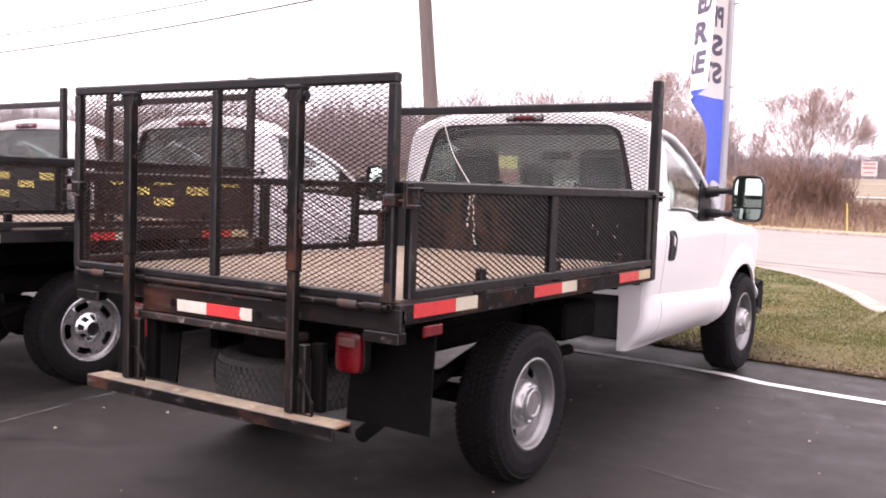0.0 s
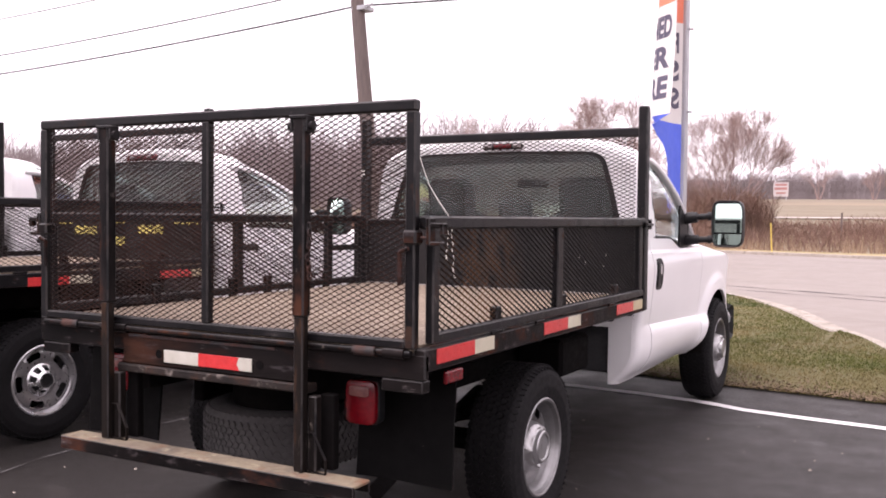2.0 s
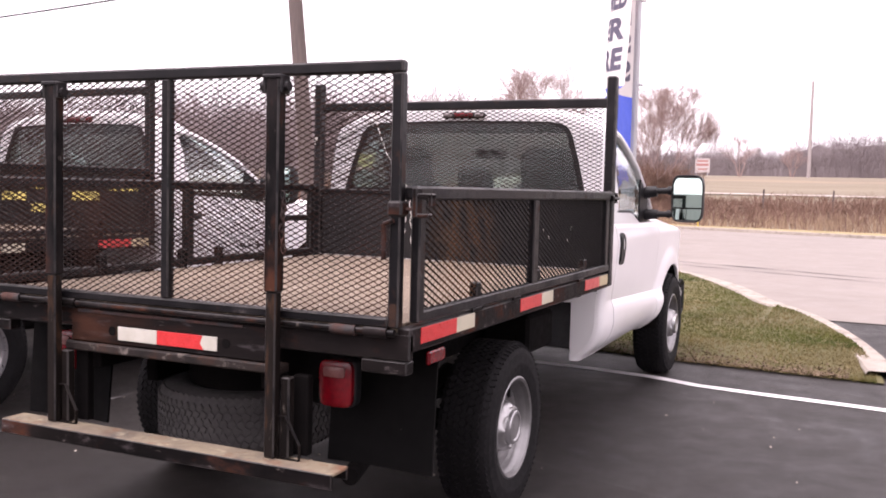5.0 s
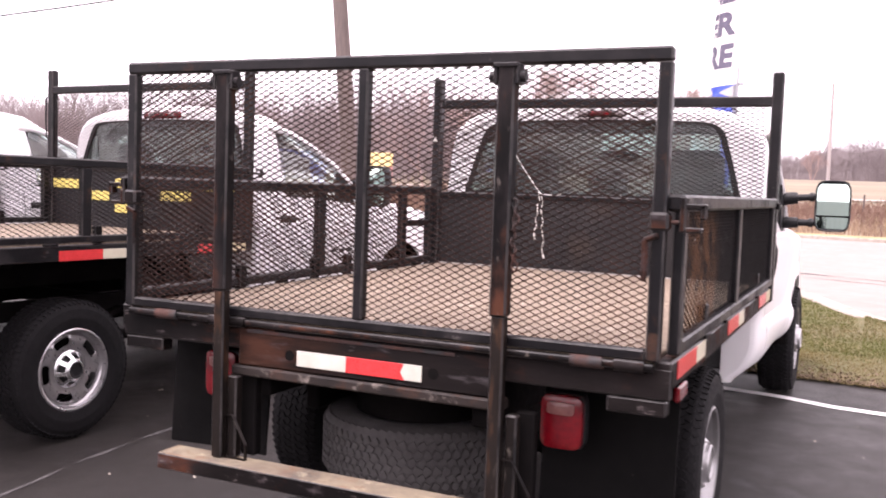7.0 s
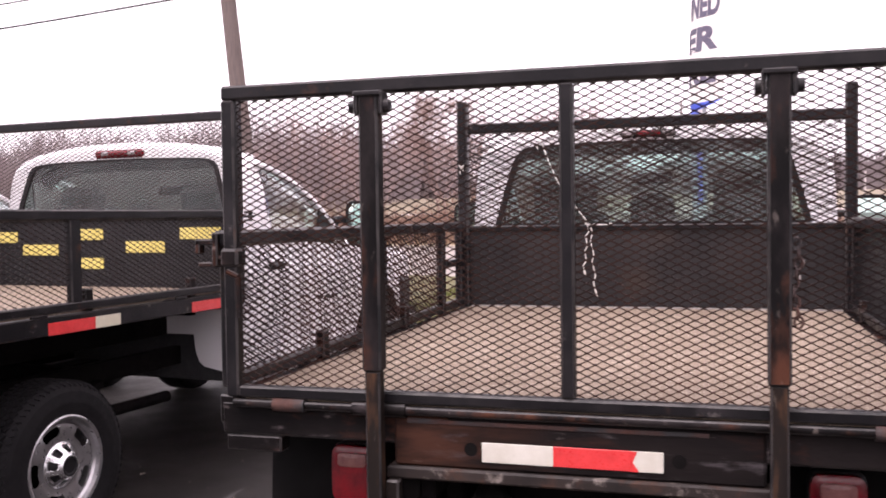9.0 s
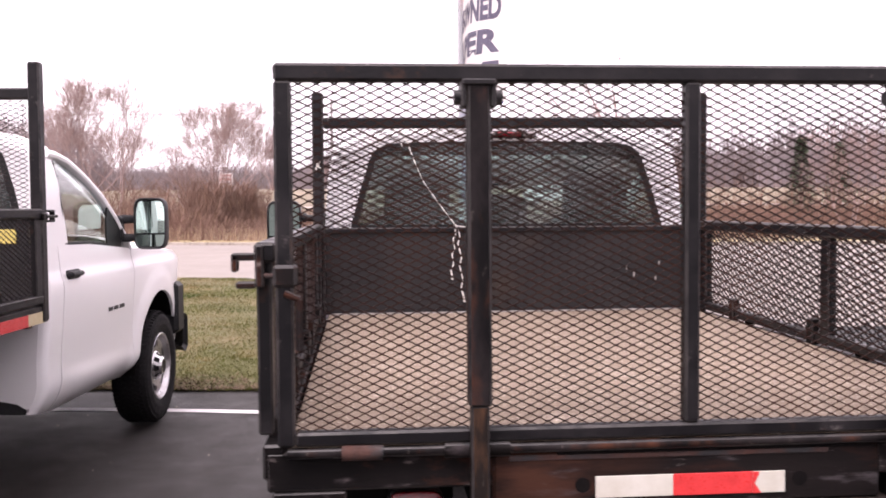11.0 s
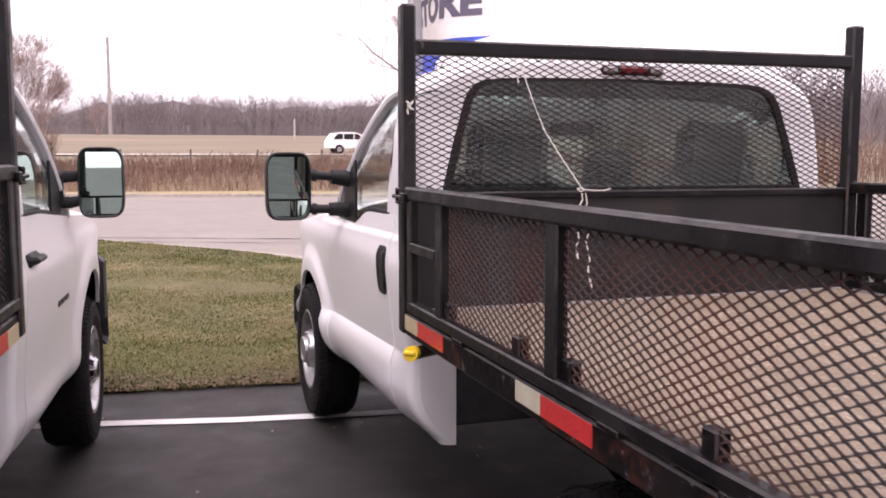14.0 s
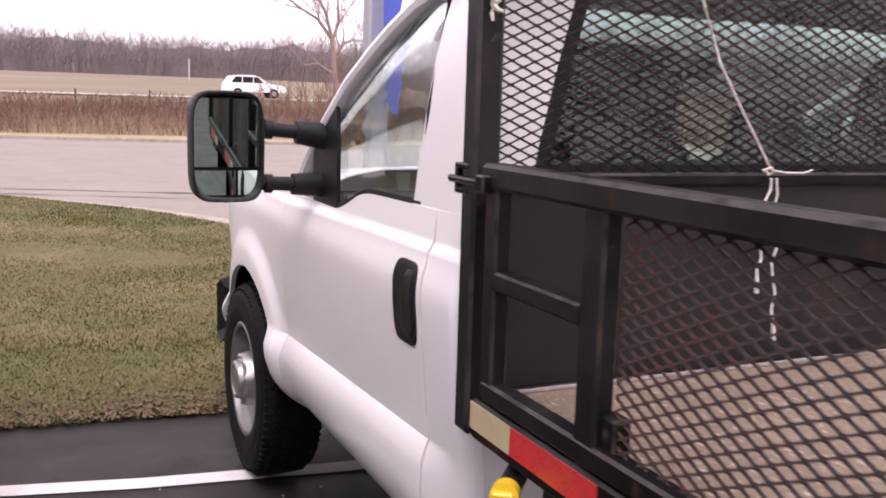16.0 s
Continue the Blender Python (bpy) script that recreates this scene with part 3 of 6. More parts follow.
def cab(truck, style):
    """The cab of a truck, its doors, windows, nose, seats and mirrors."""
    ya = 4.88 if style == "a" else 4.78
    arch = (0.475, 0.53) if style == "a" else (0.49, 0.60)
    nose = 5.72 if style == "a" else 5.66
    flare = 0.034 if style == "a" else 0.022

    def bottom(y):
        if abs(y - ya) < arch[0]:
            return 0.44 + (arch[1] - 0.04) * math.sqrt(1 - ((y - ya) / arch[0]) ** 2)
        if y > ya:
            return 0.60
        return interp(y, [(2.83, 0.43 if style == "a" else 0.51), (3.2, 0.43 if style == "a" else 0.46), (ya - arch[0], 0.45)])

    def belt(y):
        if style == "a":
            return interp(y, [(2.83, 1.375), (3.50, 1.365), (3.58, 1.355), (3.70, 1.31), (3.78, 1.29), (4.3, 1.295), (4.6, 1.28), (5.2, 1.215), (5.55, 1.15), (5.75, 1.06)])
        return interp(y, [(2.83, 1.40), (3.5, 1.385), (4.2, 1.33), (4.6, 1.31), (5.2, 1.27), (5.5, 1.20), (5.75, 1.08)])

    def skin(y0, y1, extra=()):
        ys = sorted(set([y0 + (y1 - y0) * k / 30 for k in range(31)] + [e for e in extra if y0 < e < y1]))
        rows = []
        for y in ys:
            b, t = bottom(y), belt(y)
            zs = [b + (t - b) * k / 36 for k in range(37)]
            if style == "a":
                zs += [min(t - 0.004 * k, shoulder_z(y) + d) for k, d in enumerate((0.034, 0.026, 0.013, 0.0, -0.008), 1)]
                zs += [max(b + 0.004 * k, min(t - 0.05, crease_z(y) - d)) for k, d in enumerate((0.085, 0.060, 0.040, 0.024, 0.011, 0.0, -0.006), 1)]
                zs.sort()
            rows.append([(side_x(y, z, ya, arch, flare), y, z) for z in zs])
        return rows

    archy = [ya + arch[0] * math.cos(math.pi * k / 28) * 0.99999 for k in range(29)]
    d0, d1 = 3.035, ya - arch[0] - 0.075
    for s in (1, -1):
        flip = Matrix.Diagonal((s, 1, 1, 1))
        bm = B()
        sheet(bm, skin(2.83, d0 - 0.008, [2.835, 2.84, 2.85, 2.87, 2.89]))
        bm.transform(flip)
        part("cab_corner", bm, white_paint, truck, solid=0.004)
        # black strips set in the shut lines, standing in for the gaps' shade
        for yy in (d0 - 0.003, d1 + 0.003):
            bm = B()
            sheet(bm, [[(x - 0.0055, y, z) for x, y, z in r] for r in skin(yy - 0.012, yy + 0.012)])
            bm.transform(flip)
            part("door_seal", bm, black_plastic, truck, solid=0.004)
        bm = B()
        sheet(bm, skin(d0, d1))
        bm.transform(flip)
        door = part("door", bm, white_paint, truck, "white painted door with a dark pull handle", solid=0.006)
        bm = B()
        sheet(bm, skin(d1 + 0.006, nose, archy))
        # the inner lip of the wheel arch
        lip = [(side_x(y, bottom(y), ya, arch, flare), y, bottom(y)) for y in sorted(archy)]
        sheet(bm, [lip, [(x - 0.018, y, z) for x, y, z in lip]])
        bm.transform(flip)
        part("fender", bm, white_paint, truck, solid=0.005)
        bm = B()
        well = [(y, bottom(y) + 0.012) for y in sorted(archy)]
        sheet(bm, [[(x, y, z) for y, z in well] for x in (1.018 if style == "a" else 0.985, 0.58)])
        bm.transform(flip)
        part("wheel_well", bm, chassis_black, truck, "dark wheel arch liner", solid=0.004)
        if style == "b":
            bm = B()
            box(bm, (0.80, ya + 0.40, 0.62), (1.035, ya + 0.60, 1.02), 0.03)
            bm.transform(flip)
            part("arch_guard", bm, black_plastic, truck, "black plastic guard ahead of the wheel")
        bm = B()
        ys = [d0 + (d1 - d0) * k / 8 for k in range(9)]
        sheet(bm, [[(side_x(y, z, ya, arch, flare) - 0.055, y, z) for z in (0.62, 0.80, 1.0, 1.15, belt(y) - 0.02)] for y in ys])
        bm.transform(flip)
        part("door_lining", bm, cabin_trim, door, "dark plastic inner door lining", solid=0.01)
        # handle
        bm = B()
        hx = interp(1.13, LOWER)
        if style == "a":
            for cy, hw, hz, offs in ((3.128 + 0.03 * (s > 0), 0.072, 0.104, (-0.012, 0.007, 0.009, 0.006)), (3.095 + 0.03 * (s > 0), 0.026, 0.084, (0.0, 0.010, 0.013, 0.013))):
                rings = []
                for k, off in zip((1.0, 1.0, 0.93, 0.80), offs):
                    ring = []
                    for i in range(32):
                        a = 2 * math.pi * i / 32
                        y = cy + math.copysign(abs(math.cos(a)) ** 0.4, math.cos(a)) * hw * k
                        z = 1.136 + math.copysign(abs(math.sin(a)) ** 0.4, math.sin(a)) * hz * k
                        ring.append((side_x(y, z, ya, arch, flare) + off, y, z))
                    rings.append(ring)
                vs = sheet(bm, rings, closed=True)
                bm.faces.new(vs[-1])
        else:
            box(bm, (hx - 0.02, 3.09, 1.20), (hx + 0.01, 3.27, 1.255), 0.014)
            box(bm, (hx - 0.01, 3.08, 1.218), (hx + 0.04, 3.25, 1.245), 0.010)
        bm.transform(flip)
        part("handle", bm, black_plastic, door, "black plastic door handle")
        # side window
        ys = [3.07 + (4.22 - 3.07) * k / 26 for k in range(27)]
        rows = []
        for y in ys:
            zt = min(1.862, interp(y, PILLAR) - 0.028)
            zb = belt(y) - 0.005
            if zt - zb < 0.01:
                break
            rows.append([(interp(zb + (zt - zb) * k / 8, UPPER) - 0.016, y + (3.19 - y) * max(0.0, 1 - k / 8) * (1.0 if y < 3.1 else 0.0), zb + (zt - zb) * k / 8) for k in range(9)])
        bm = B()
        sheet(bm, rows)
        bm.transform(flip)
        pane = part("window", bm, side_glass, door, "clear door window glass", solid=0.004)
        pane.visible_shadow = False
        # dark rubber edge under the glass and the sail at its front
        bm = B()
        low = [(interp(belt(y) + 0.006, UPPER) - 0.004, y, belt(y) + 0.006) for y in [3.14 + k * 0.05 for k in range(17)]]
        sweep(bm, low, 0.0075, 8, 1.6)
        bm.transform(flip)
        part("window_seal", bm, black_plastic, door)
        bm = B()
        high = [(interp(3.07, [(3.07, 0.972)]) + 0.002, 3.16, belt(3.16) + 0.02), (0.978, 3.12, 1.60), (0.958, 3.085, 1.80)] + [(interp(min(1.866, interp(y, PILLAR) - 0.024), UPPER) - 0.002, y, min(1.866, interp(y, PILLAR) - 0.024)) for y in [3.10 + k * 0.07 for k in range(16)]]
        sweep(bm, high, 0.008, 6)
        bm.transform(flip)
        part("window_frame", bm, black_plastic, door, "thin black edge of the door window")
        bm = B()
        rows = []
        for k in range(9):
            y = 3.80 + (4.05 - 3.80) * k / 8
            zt = interp(y, PILLAR) - 0.012
            zb = belt(y) - 0.002
            if k < 2:
                zt = zb + (zt - zb) * (0.55, 0.95)[k]
            rows.append([(interp(zb + (zt - zb) * j / 4, UPPER) - 0.002, y, zb + (zt - zb) * j / 4) for j in range(5)])
        sheet(bm, rows)
        bm.transform(flip)
        part("mirror_base", bm, black_plastic, door, "black plastic mirror sail", solid=0.012)
        # towing mirror on two arms
        mx, my = (1.292, 3.945) if style == "a" else (1.165, 4.12)
        bm = B()
        if style == "a":
            sweep(bm, [(0.96, 3.95, 1.500), (1.02, 3.955, 1.512), (1.075, 3.955, 1.518)], [0.036, 0.034, 0.030], 12, 1.25)
            sweep(bm, [(1.06, 3.955, 1.517), (1.20, 3.96, 1.528)], [0.019, 0.018], 12, 1.2)
            sweep(bm, [(1.150, 3.958, 1.524), (1.175, 3.959, 1.526)], 0.026, 12, 1.2)
            sweep(bm, [(0.96, 3.97, 1.345), (1.02, 3.965, 1.350), (1.085, 3.96, 1.352)], [0.034, 0.032, 0.028], 12, 1.2)
            sweep(bm, [(1.07, 3.96, 1.352), (1.20, 3.96, 1.356)], [0.019, 0.018], 12, 1.2)
            sweep(bm, [(1.150, 3.96, 1.354), (1.172, 3.96, 1.355)], 0.025, 12, 1.2)
        else:
            sweep(bm, [(0.93, 4.06, 1.50), (1.00, 4.10, 1.525), (1.08, 4.14, 1.525)], [0.03, 0.026, 0.02], 10, 1.2)
            box(bm, (0.95, 4.03, 1.38), (1.00, 4.11, 1.55), 0.02)
            sweep(bm, [(0.93, 4.07, 1.41), (1.02, 4.11, 1.40), (1.09, 4.14, 1.41)], [0.026, 0.024, 0.02], 10, 1.2)
        mw, z0, z1 = (0.110, 1.300, 1.640) if style == "a" else (0.105, 1.325, 1.665)
        b2 = B()
        rows = []
        for dy, k in ((0.012, 0.90), (-0.030, 0.93), (-0.033, 0.97), (-0.025, 1.0), (0.05, 1.0), (0.09, 0.90), (0.12, 0.72)):
            ring = []
            for i in range(28):
                a = 2 * math.pi * i / 28
                ca, sa = math.cos(a), math.sin(a)
                ex = math.copysign(abs(ca) ** 0.42, ca) * mw * k
                ez = math.copysign(abs(sa) ** 0.42, sa) * (z1 - z0) / 2 * k
                ring.append((mx + ex, my + dy, (z0 + z1) / 2 + ez))
            rows.append(ring)
        spin = Matrix.Translation((mx, my, 0)) @ pose(0, 0, 0, 0, 0, 1) @ Matrix.Translation((-mx, -my, 0))
        rows = [[spin @ Vector(p) for p in ring] for ring in rows]
        vs = sheet(b2, rows, closed=True)
        b2.faces.new(vs[0])
        b2.faces.new(vs[-1])
        me = bpy.data.meshes.new("joined")
        b2.to_mesh(me)
        b2.free()
        bm.from_mesh(me)
        bpy.data.meshes.remove(me)
        bm.transform(flip)
        mir = part("mirror", bm, black_plastic, truck, "black towing mirror on two arms")
        spin = Matrix.Translation((mx, my, 0)) @ pose(0, 0, 0, 0, 0, 3) @ Matrix.Translation((-mx, -my, 0))
        for nm, a, b in (("mirror_glass", 0.315, 0.93), ("wide_mirror_glass", 0.06, 0.285)):
            h = z1 - z0
            bm = B()
            rows = [[(mx + mw * 0.885 * u, my - 0.006 - (0.055 if s < 0 else -0.055 if style == "a" else -0.06) * (z1 - z0) * (a + (b - a) * v - 0.5) - (0.0 if nm == "mirror_glass" else 0.008 * (1 - u * u)), z0 + h * (a + (b - a) * v)) for u in (-1, -0.6, -0.2, 0.2, 0.6, 1)] for v in (0, 0.33, 0.67, 1)]
            sheet(bm, [[spin @ Vector(p) for p in r] for r in rows])
            bm.transform(flip)
            part(nm, bm, mirror_glass, mir, "flat mirror glass" if nm == "mirror_glass" else "convex wide-angle mirror glass")

    # upper shell: rear corners with door pillars, then the roof
    bm = B()
    prof = [(x, z) for z, x in UPPER] + [(-x, z) for z, x in reversed(UPPER[:-1])]

    def rear_row(y, inset):
        return [(x - math.copysign(inset, x) * min(1.0, abs(x) / 0.3), y + rearlean(z), z - inset * (0.8 if abs(x) < 0.9 else 0.25)) for x, z in prof]

    rows = [rear_row(2.83, 0.050), rear_row(2.836, 0.026), rear_row(2.852, 0.009), rear_row(2.88, 0.0)]
    for f in (0.33, 0.67, 1.0):
        row = []
        for x, z in prof:
            ye = interp(z, [(1.352, 3.19), (1.86, 3.07), (1.90, 3.065), (2.06, 3.065)])
            row.append((x, 2.88 + rearlean(z) + (ye - 2.88 - rearlean(z)) * f, z))
        rows.append(row)
    sheet(bm, rows)
    top = [(x, z) for x, z in prof if z >= 1.859]
    rows = []
    for f in (0.0, 0.25, 0.5, 0.75, 0.9, 1.0):
        row = []
        for x, z in top:
            ye = 3.13 + 0.22 * (1 - (abs(x) / 0.95) ** 2)
            y = 3.065 + (ye - 3.065) * f
            drop = 0.05 * max(0.0, (y - 3.1) / 0.25) ** 2
            row.append((x, y, z - drop * (1 if abs(x) < 0.9 else 0.3)))
        rows.append(row)
    sheet(bm, rows)
    header = rows[-1]
    for s in (1, -1):
        b2 = B()
        sweep(b2, [(s * x, y, z) for x, y, z in ((0.935, 3.00, 1.893), (0.938, 3.12, 1.888), (0.942, 3.25, 1.866), (0.945, 3.43, 1.808), (0.948, 3.55, 1.762), (0.955, 3.75, 1.672), (0.963, 3.96, 1.542), (0.970, 4.12, 1.42), (0.972, 4.22, 1.33))], 0.034, 10, 0.75)
        part("pillar", b2, white_paint, truck)
    roof = part("roof", bm, white_paint, truck, "white painted cab roof", solid=0.005)
    bm = B()
    sheet(bm, [[(x * 0.97, y, z - 0.03) for x, y, z in r] for r in [[(x, 2.95, z) for x, z in top]] + rows[1:]])
    part("headliner", bm, headliner, roof, solid=0.004)

    # back of the cab with its window
    outer = [(x - math.copysign(0.050, x) * min(1.0, abs(x) / 0.3), z - 0.05 * (0.8 if abs(x) < 0.9 else 0.25)) for x, z in prof]
    off = 0.004 if style == "a" else 0.0
    half = [(0.860, 1.45), (0.845, 1.52), (0.821, 1.61), (0.797, 1.70), (0.769, 1.79), (0.753, 1.845), (0.733, 1.885), (0.706, 1.912), (0.668, 1.930), (0.60, 1.940), (0.46, 1.945), (0.32, 1.948), (0.17, 1.950), (0.0, 1.951)] if style == "a" else [(0.895, 1.45), (0.886, 1.52), (0.866, 1.61), (0.842, 1.70), (0.812, 1.79), (0.795, 1.845), (0.778, 1.885), (0.753, 1.912), (0.715, 1.928), (0.63, 1.938), (0.48, 1.944), (0.33, 1.948), (0.17, 1.950), (0.0, 1.951)]
    inner = [(x + off, z) for x, z in half + [(-x, z) for x, z in reversed(half[:-1])]]
    bm = B()
    sheet(bm, [[(x, 2.83 + rearlean(z), z) for x, z in outer], [(x, 2.832 + rearlean(z), z) for x, z in inner]])
    inn = 0.795 if style == "a" else 0.83
    zs = [0.80 + (1.40 - 0.80) * k / 14 for k in range(15)]
    for s in (1, -1):
        low = [(0.43 if style == "a" else 0.51) + (0.80 - (0.43 if style == "a" else 0.51)) * k / 10 for k in range(11)]
        def inner_x(z):
            return inn if style == "a" else interp(z, [(0.51, 0.90), (0.565, 0.87), (0.58, 0.70), (0.62, 0.64), (0.70, 0.61), (0.80, 0.60)])

        sheet(bm, [[(s * (inner_x(z) + (interp(z, LOWER) - 0.045 - inner_x(z)) * u), 2.83, z) for u in (0, 0.5, 1)] for z in low])
        sheet(bm, [[(s * inner_x(z), y, z) for y in (2.83, 3.1, 3.5)] for z in low])
    rows = [[((interp(z, LOWER) - 0.045) * u, 2.83, z) for u in (-1, -0.8, -0.4, 0, 0.4, 0.8, 1)] for z in zs]
    rows.append([((0.860 if style == "a" else 0.885) * u + off, 2.832, 1.452) for u in (-1, -0.8, -0.4, 0, 0.4, 0.8, 1)])
    sheet(bm, rows)
    part("cab_back", bm, white_paint, truck, "white painted back of the cab", solid=0.005)
    bm = B()
    loop = [Vector((x, 2.835 + rearlean(z), z)) for x, z in inner]
    ctr = Vector((off, 2.86, 1.68))
    ins = [p + (ctr - p) * 0.045 + Vector((0, 0, 0.03 if p.z < 1.5 else 0.0)) for p in loop]
    for p in ins:
        p.y = 2.835 + rearlean(p.z)
    sheet(bm, [[tuple(p) for p in loop] + [tuple(loop[0])], [tuple(p) for p in ins] + [tuple(ins[0])]])
    part("window_gasket", bm, black_plastic, truck, "black rubber rear window surround", solid=0.012)
    bm = B()
    rows = []
    for k in range(9):
        z = 1.452 + (1.944 - 1.452) * k / 8
        hw = interp(z, [(b, a) for a, b in half[:9]]) if z < 1.928 else (0.655 if style == "a" else 0.68)
        rows.append([(hw * u + off, 2.842 + rearlean(z), z) for u in (-1, -0.75, -0.5, -0.25, 0, 0.25, 0.5, 0.75, 1)])
    sheet(bm, rows)
    pane = part("rear_window", bm, rear_glass, truck, "tinted rear window glass", solid=0.004)
    pane.visible_shadow = False
    # high brake lamp
    bm = B()
    w = 0.150 if style == "a" else 0.20
    lx = 0.014 if style == "a" else 0.0
    box(bm, (lx - w, 2.862, 1.966 if style == "a" else 1.958), (lx + w, 2.93, 2.008 if style == "a" else 2.012), 0.014)
    lamp = part("brake_lamp", bm, black_plastic if style == "a" else red_lens, truck, "high centre brake lamp above the rear window")
    bm = box(B(), (lx - 0.068, 2.856, 1.972), (lx + 0.068, 2.90, 2.002), 0.008)
    part("lens", bm, red_lens, lamp, "red lamp lens")
    for s in (1, -1):
        bm = box(B(), (lx + s * 0.076, 2.857, 1.972), (lx + s * 0.142, 2.90, 2.002), 0.008)
        part("lens", bm, clear_lens, lamp, "clear cargo lamp lens")

    # windscreen, cowl, hood and nose
    bm = B()
    n = len(header)
    cowl = [(0.965 * (x / 0.95), 4.22 + 0.24 * (1 - (x / 0.95) ** 2), 1.345 + 0.03 * (1 - (x / 0.95) ** 2)) for x, y, z in header]
    rows = []
    for k in range(9):
        f = k / 8
        rows.append([(a[0] + (b[0] - a[0]) * f, a[1] + (b[1] - a[1]) * f + 0.02 * math.sin(math.pi * f), a[2] + (b[2] - a[2]) * f + 0.03 * math.sin(math.pi * f)) for a, b in zip(header, cowl)])
    screen = rows
    sheet(bm, rows)
    pane = part("windscreen", bm, front_glass, truck, "curved clear windscreen", solid=0.005)
    pane.visible_shadow = False
    bm = B()
    rows = []
    for k in range(15):
        y = 4.20 + (nose - 0.02 - 4.20) * k / 14
        e = belt(y)
        hw = side_x(y, e, ya, arch, flare) - 0.004
        rows.append([(hw * u, y + 0.10 * (1 - u * u) * (k / 14), e + (0.075 if abs(u) < 0.75 else 0.075 * (1 - abs(u)) / 0.25) * (1 - 0.5 * k / 14) + 0.02 * (1 - u * u)) for u in (-1, -0.94, -0.88, -0.8, -0.7, -0.5, -0.25, 0, 0.25, 0.5, 0.7, 0.8, 0.88, 0.94, 1)])
    sheet(bm, rows)
    part("hood", bm, white_paint, truck, "white painted hood", solid=0.005)
    bm = B()
    box(bm, (-0.80, nose - 0.16, 0.60), (0.80, nose + 0.02, 1.08), 0.04)
    part("front_panel", bm, white_paint, truck)
    bm = B()
    for k in range(4):
        box(bm, (-0.50, nose, 0.70 + 0.10 * k), (0.50, nose + 0.045, 0.745 + 0.10 * k), 0.012)
    part("grille", bm, chrome if style == "b" else black_plastic, truck, "horizontal grille bars")
    for s in (1, -1):
        bm = box(B(), (s * 0.53, nose - 0.05, 0.74), (s * 0.82, nose + 0.035, 1.02), 0.03)
        part("headlamp", bm, clear_lens, truck, "clear headlamp")
        bm = box(B(), (s * 0.78, nose - 0.13, 0.76), (s * 0.86, nose - 0.03, 1.0), 0.02)
        part("turn_lamp", bm, amber_lens, truck, "amber turn lamp")
    bm = B()
    rows = []
    for z, dy in ((0.46, -0.06), (0.49, 0.0), (0.70, 0.0), (0.73, -0.05)):
        rows.append([(x, nose + 0.16 + dy - 0.30 * (abs(x) / 1.0) ** 4, z) for x in (-1.0, -0.95, -0.85, -0.6, -0.3, 0, 0.3, 0.6, 0.85, 0.95, 1.0)])
    sheet(bm, rows)
    part("bumper", bm, black_plastic, truck, "black front bumper", solid=0.05)

    # inside
    # dark panels added for the folded visors and shaded band along the windscreen top
    for a, b in ((0, n // 2), (n // 2, n - 1)):
        bm = B()
        sheet(bm, [[(x * 0.97, y - 0.03 - 0.02 * f, z - 0.035) for x, y, z in screen[f][a:b + 1]] for f in range(2)])
        part("sun_visor", bm, cabin_trim, truck, "dark panel added for folded visor and shade at the windscreen top", solid=0.012)
    bm = box(B(), (-0.12, 3.42, 1.72), (0.12, 3.45, 1.79), 0.012)
    part("inner_mirror", bm, black_plastic, truck, "black inside mirror")
    bm = B()
    box(bm, (-0.90, 2.86, 0.50), (0.90, 4.42, 0.62), 0.01)
    box(bm, (-0.90, 2.86, 0.60), (0.90, 2.90, 1.50), 0.01)
    part("cabin_floor", bm, cabin_trim, truck, "grey cabin floor and back wall")
    bm = B()
    box(bm, (-0.92, 3.90, 0.85), (0.92, 4.30, 1.30), 0.06)
    box(bm, (-0.62, 3.84, 1.20), (-0.20, 4.02, 1.35), 0.04)
    part("dashboard", bm, cabin_trim, truck, "grey dashboard")
    bm = B()
    n = 24
    ringm = pose(-0.42, 3.74, 1.18, 62, 0, 0)
    sweep(bm, [ringm @ Vector((0.19 * math.cos(2 * math.pi * k / n), 0.19 * math.sin(2 * math.pi * k / n), 0)) for k in range(n + 1)], 0.015, 8)
    cyl(bm, ringm @ Vector((0, 0, -0.16)), ringm @ Vector((0, 0, 0)), 0.03, 10)
    beam(bm, ringm @ Vector((-0.18, 0, 0)), ringm @ Vector((0.18, 0, 0)), 0.03, 0.02)
    part("steering_wheel", bm, black_plastic, truck, "black steering wheel")
    for cx, hw, hz, ht, rw in ((-0.48, 0.27, 1.55, 1.80, 0.185), (0.02, 0.20, 1.50, 1.675, 0.125), (0.54, 0.27, 1.55, 1.80, 0.185)):
        bm = B()
        box(bm, (cx - hw, 3.22, 0.75), (cx + hw, 3.74, 0.95), 0.06)
        lean = pose(0, 3.24, 0.9, 10)
        box(bm, (cx - hw, -0.10, 0.0), (cx + hw, 0.05, hz - 0.89), 0.07, lean)
        seat = part("seat", bm, seat_cloth, truck, "grey cloth cab seat")
        bm = box(B(), (cx - rw, -0.10, hz - 1.0), (cx + rw, 0.03, ht - 0.90), 0.055, lean)
        part("headrest", bm, seat_cloth, seat)


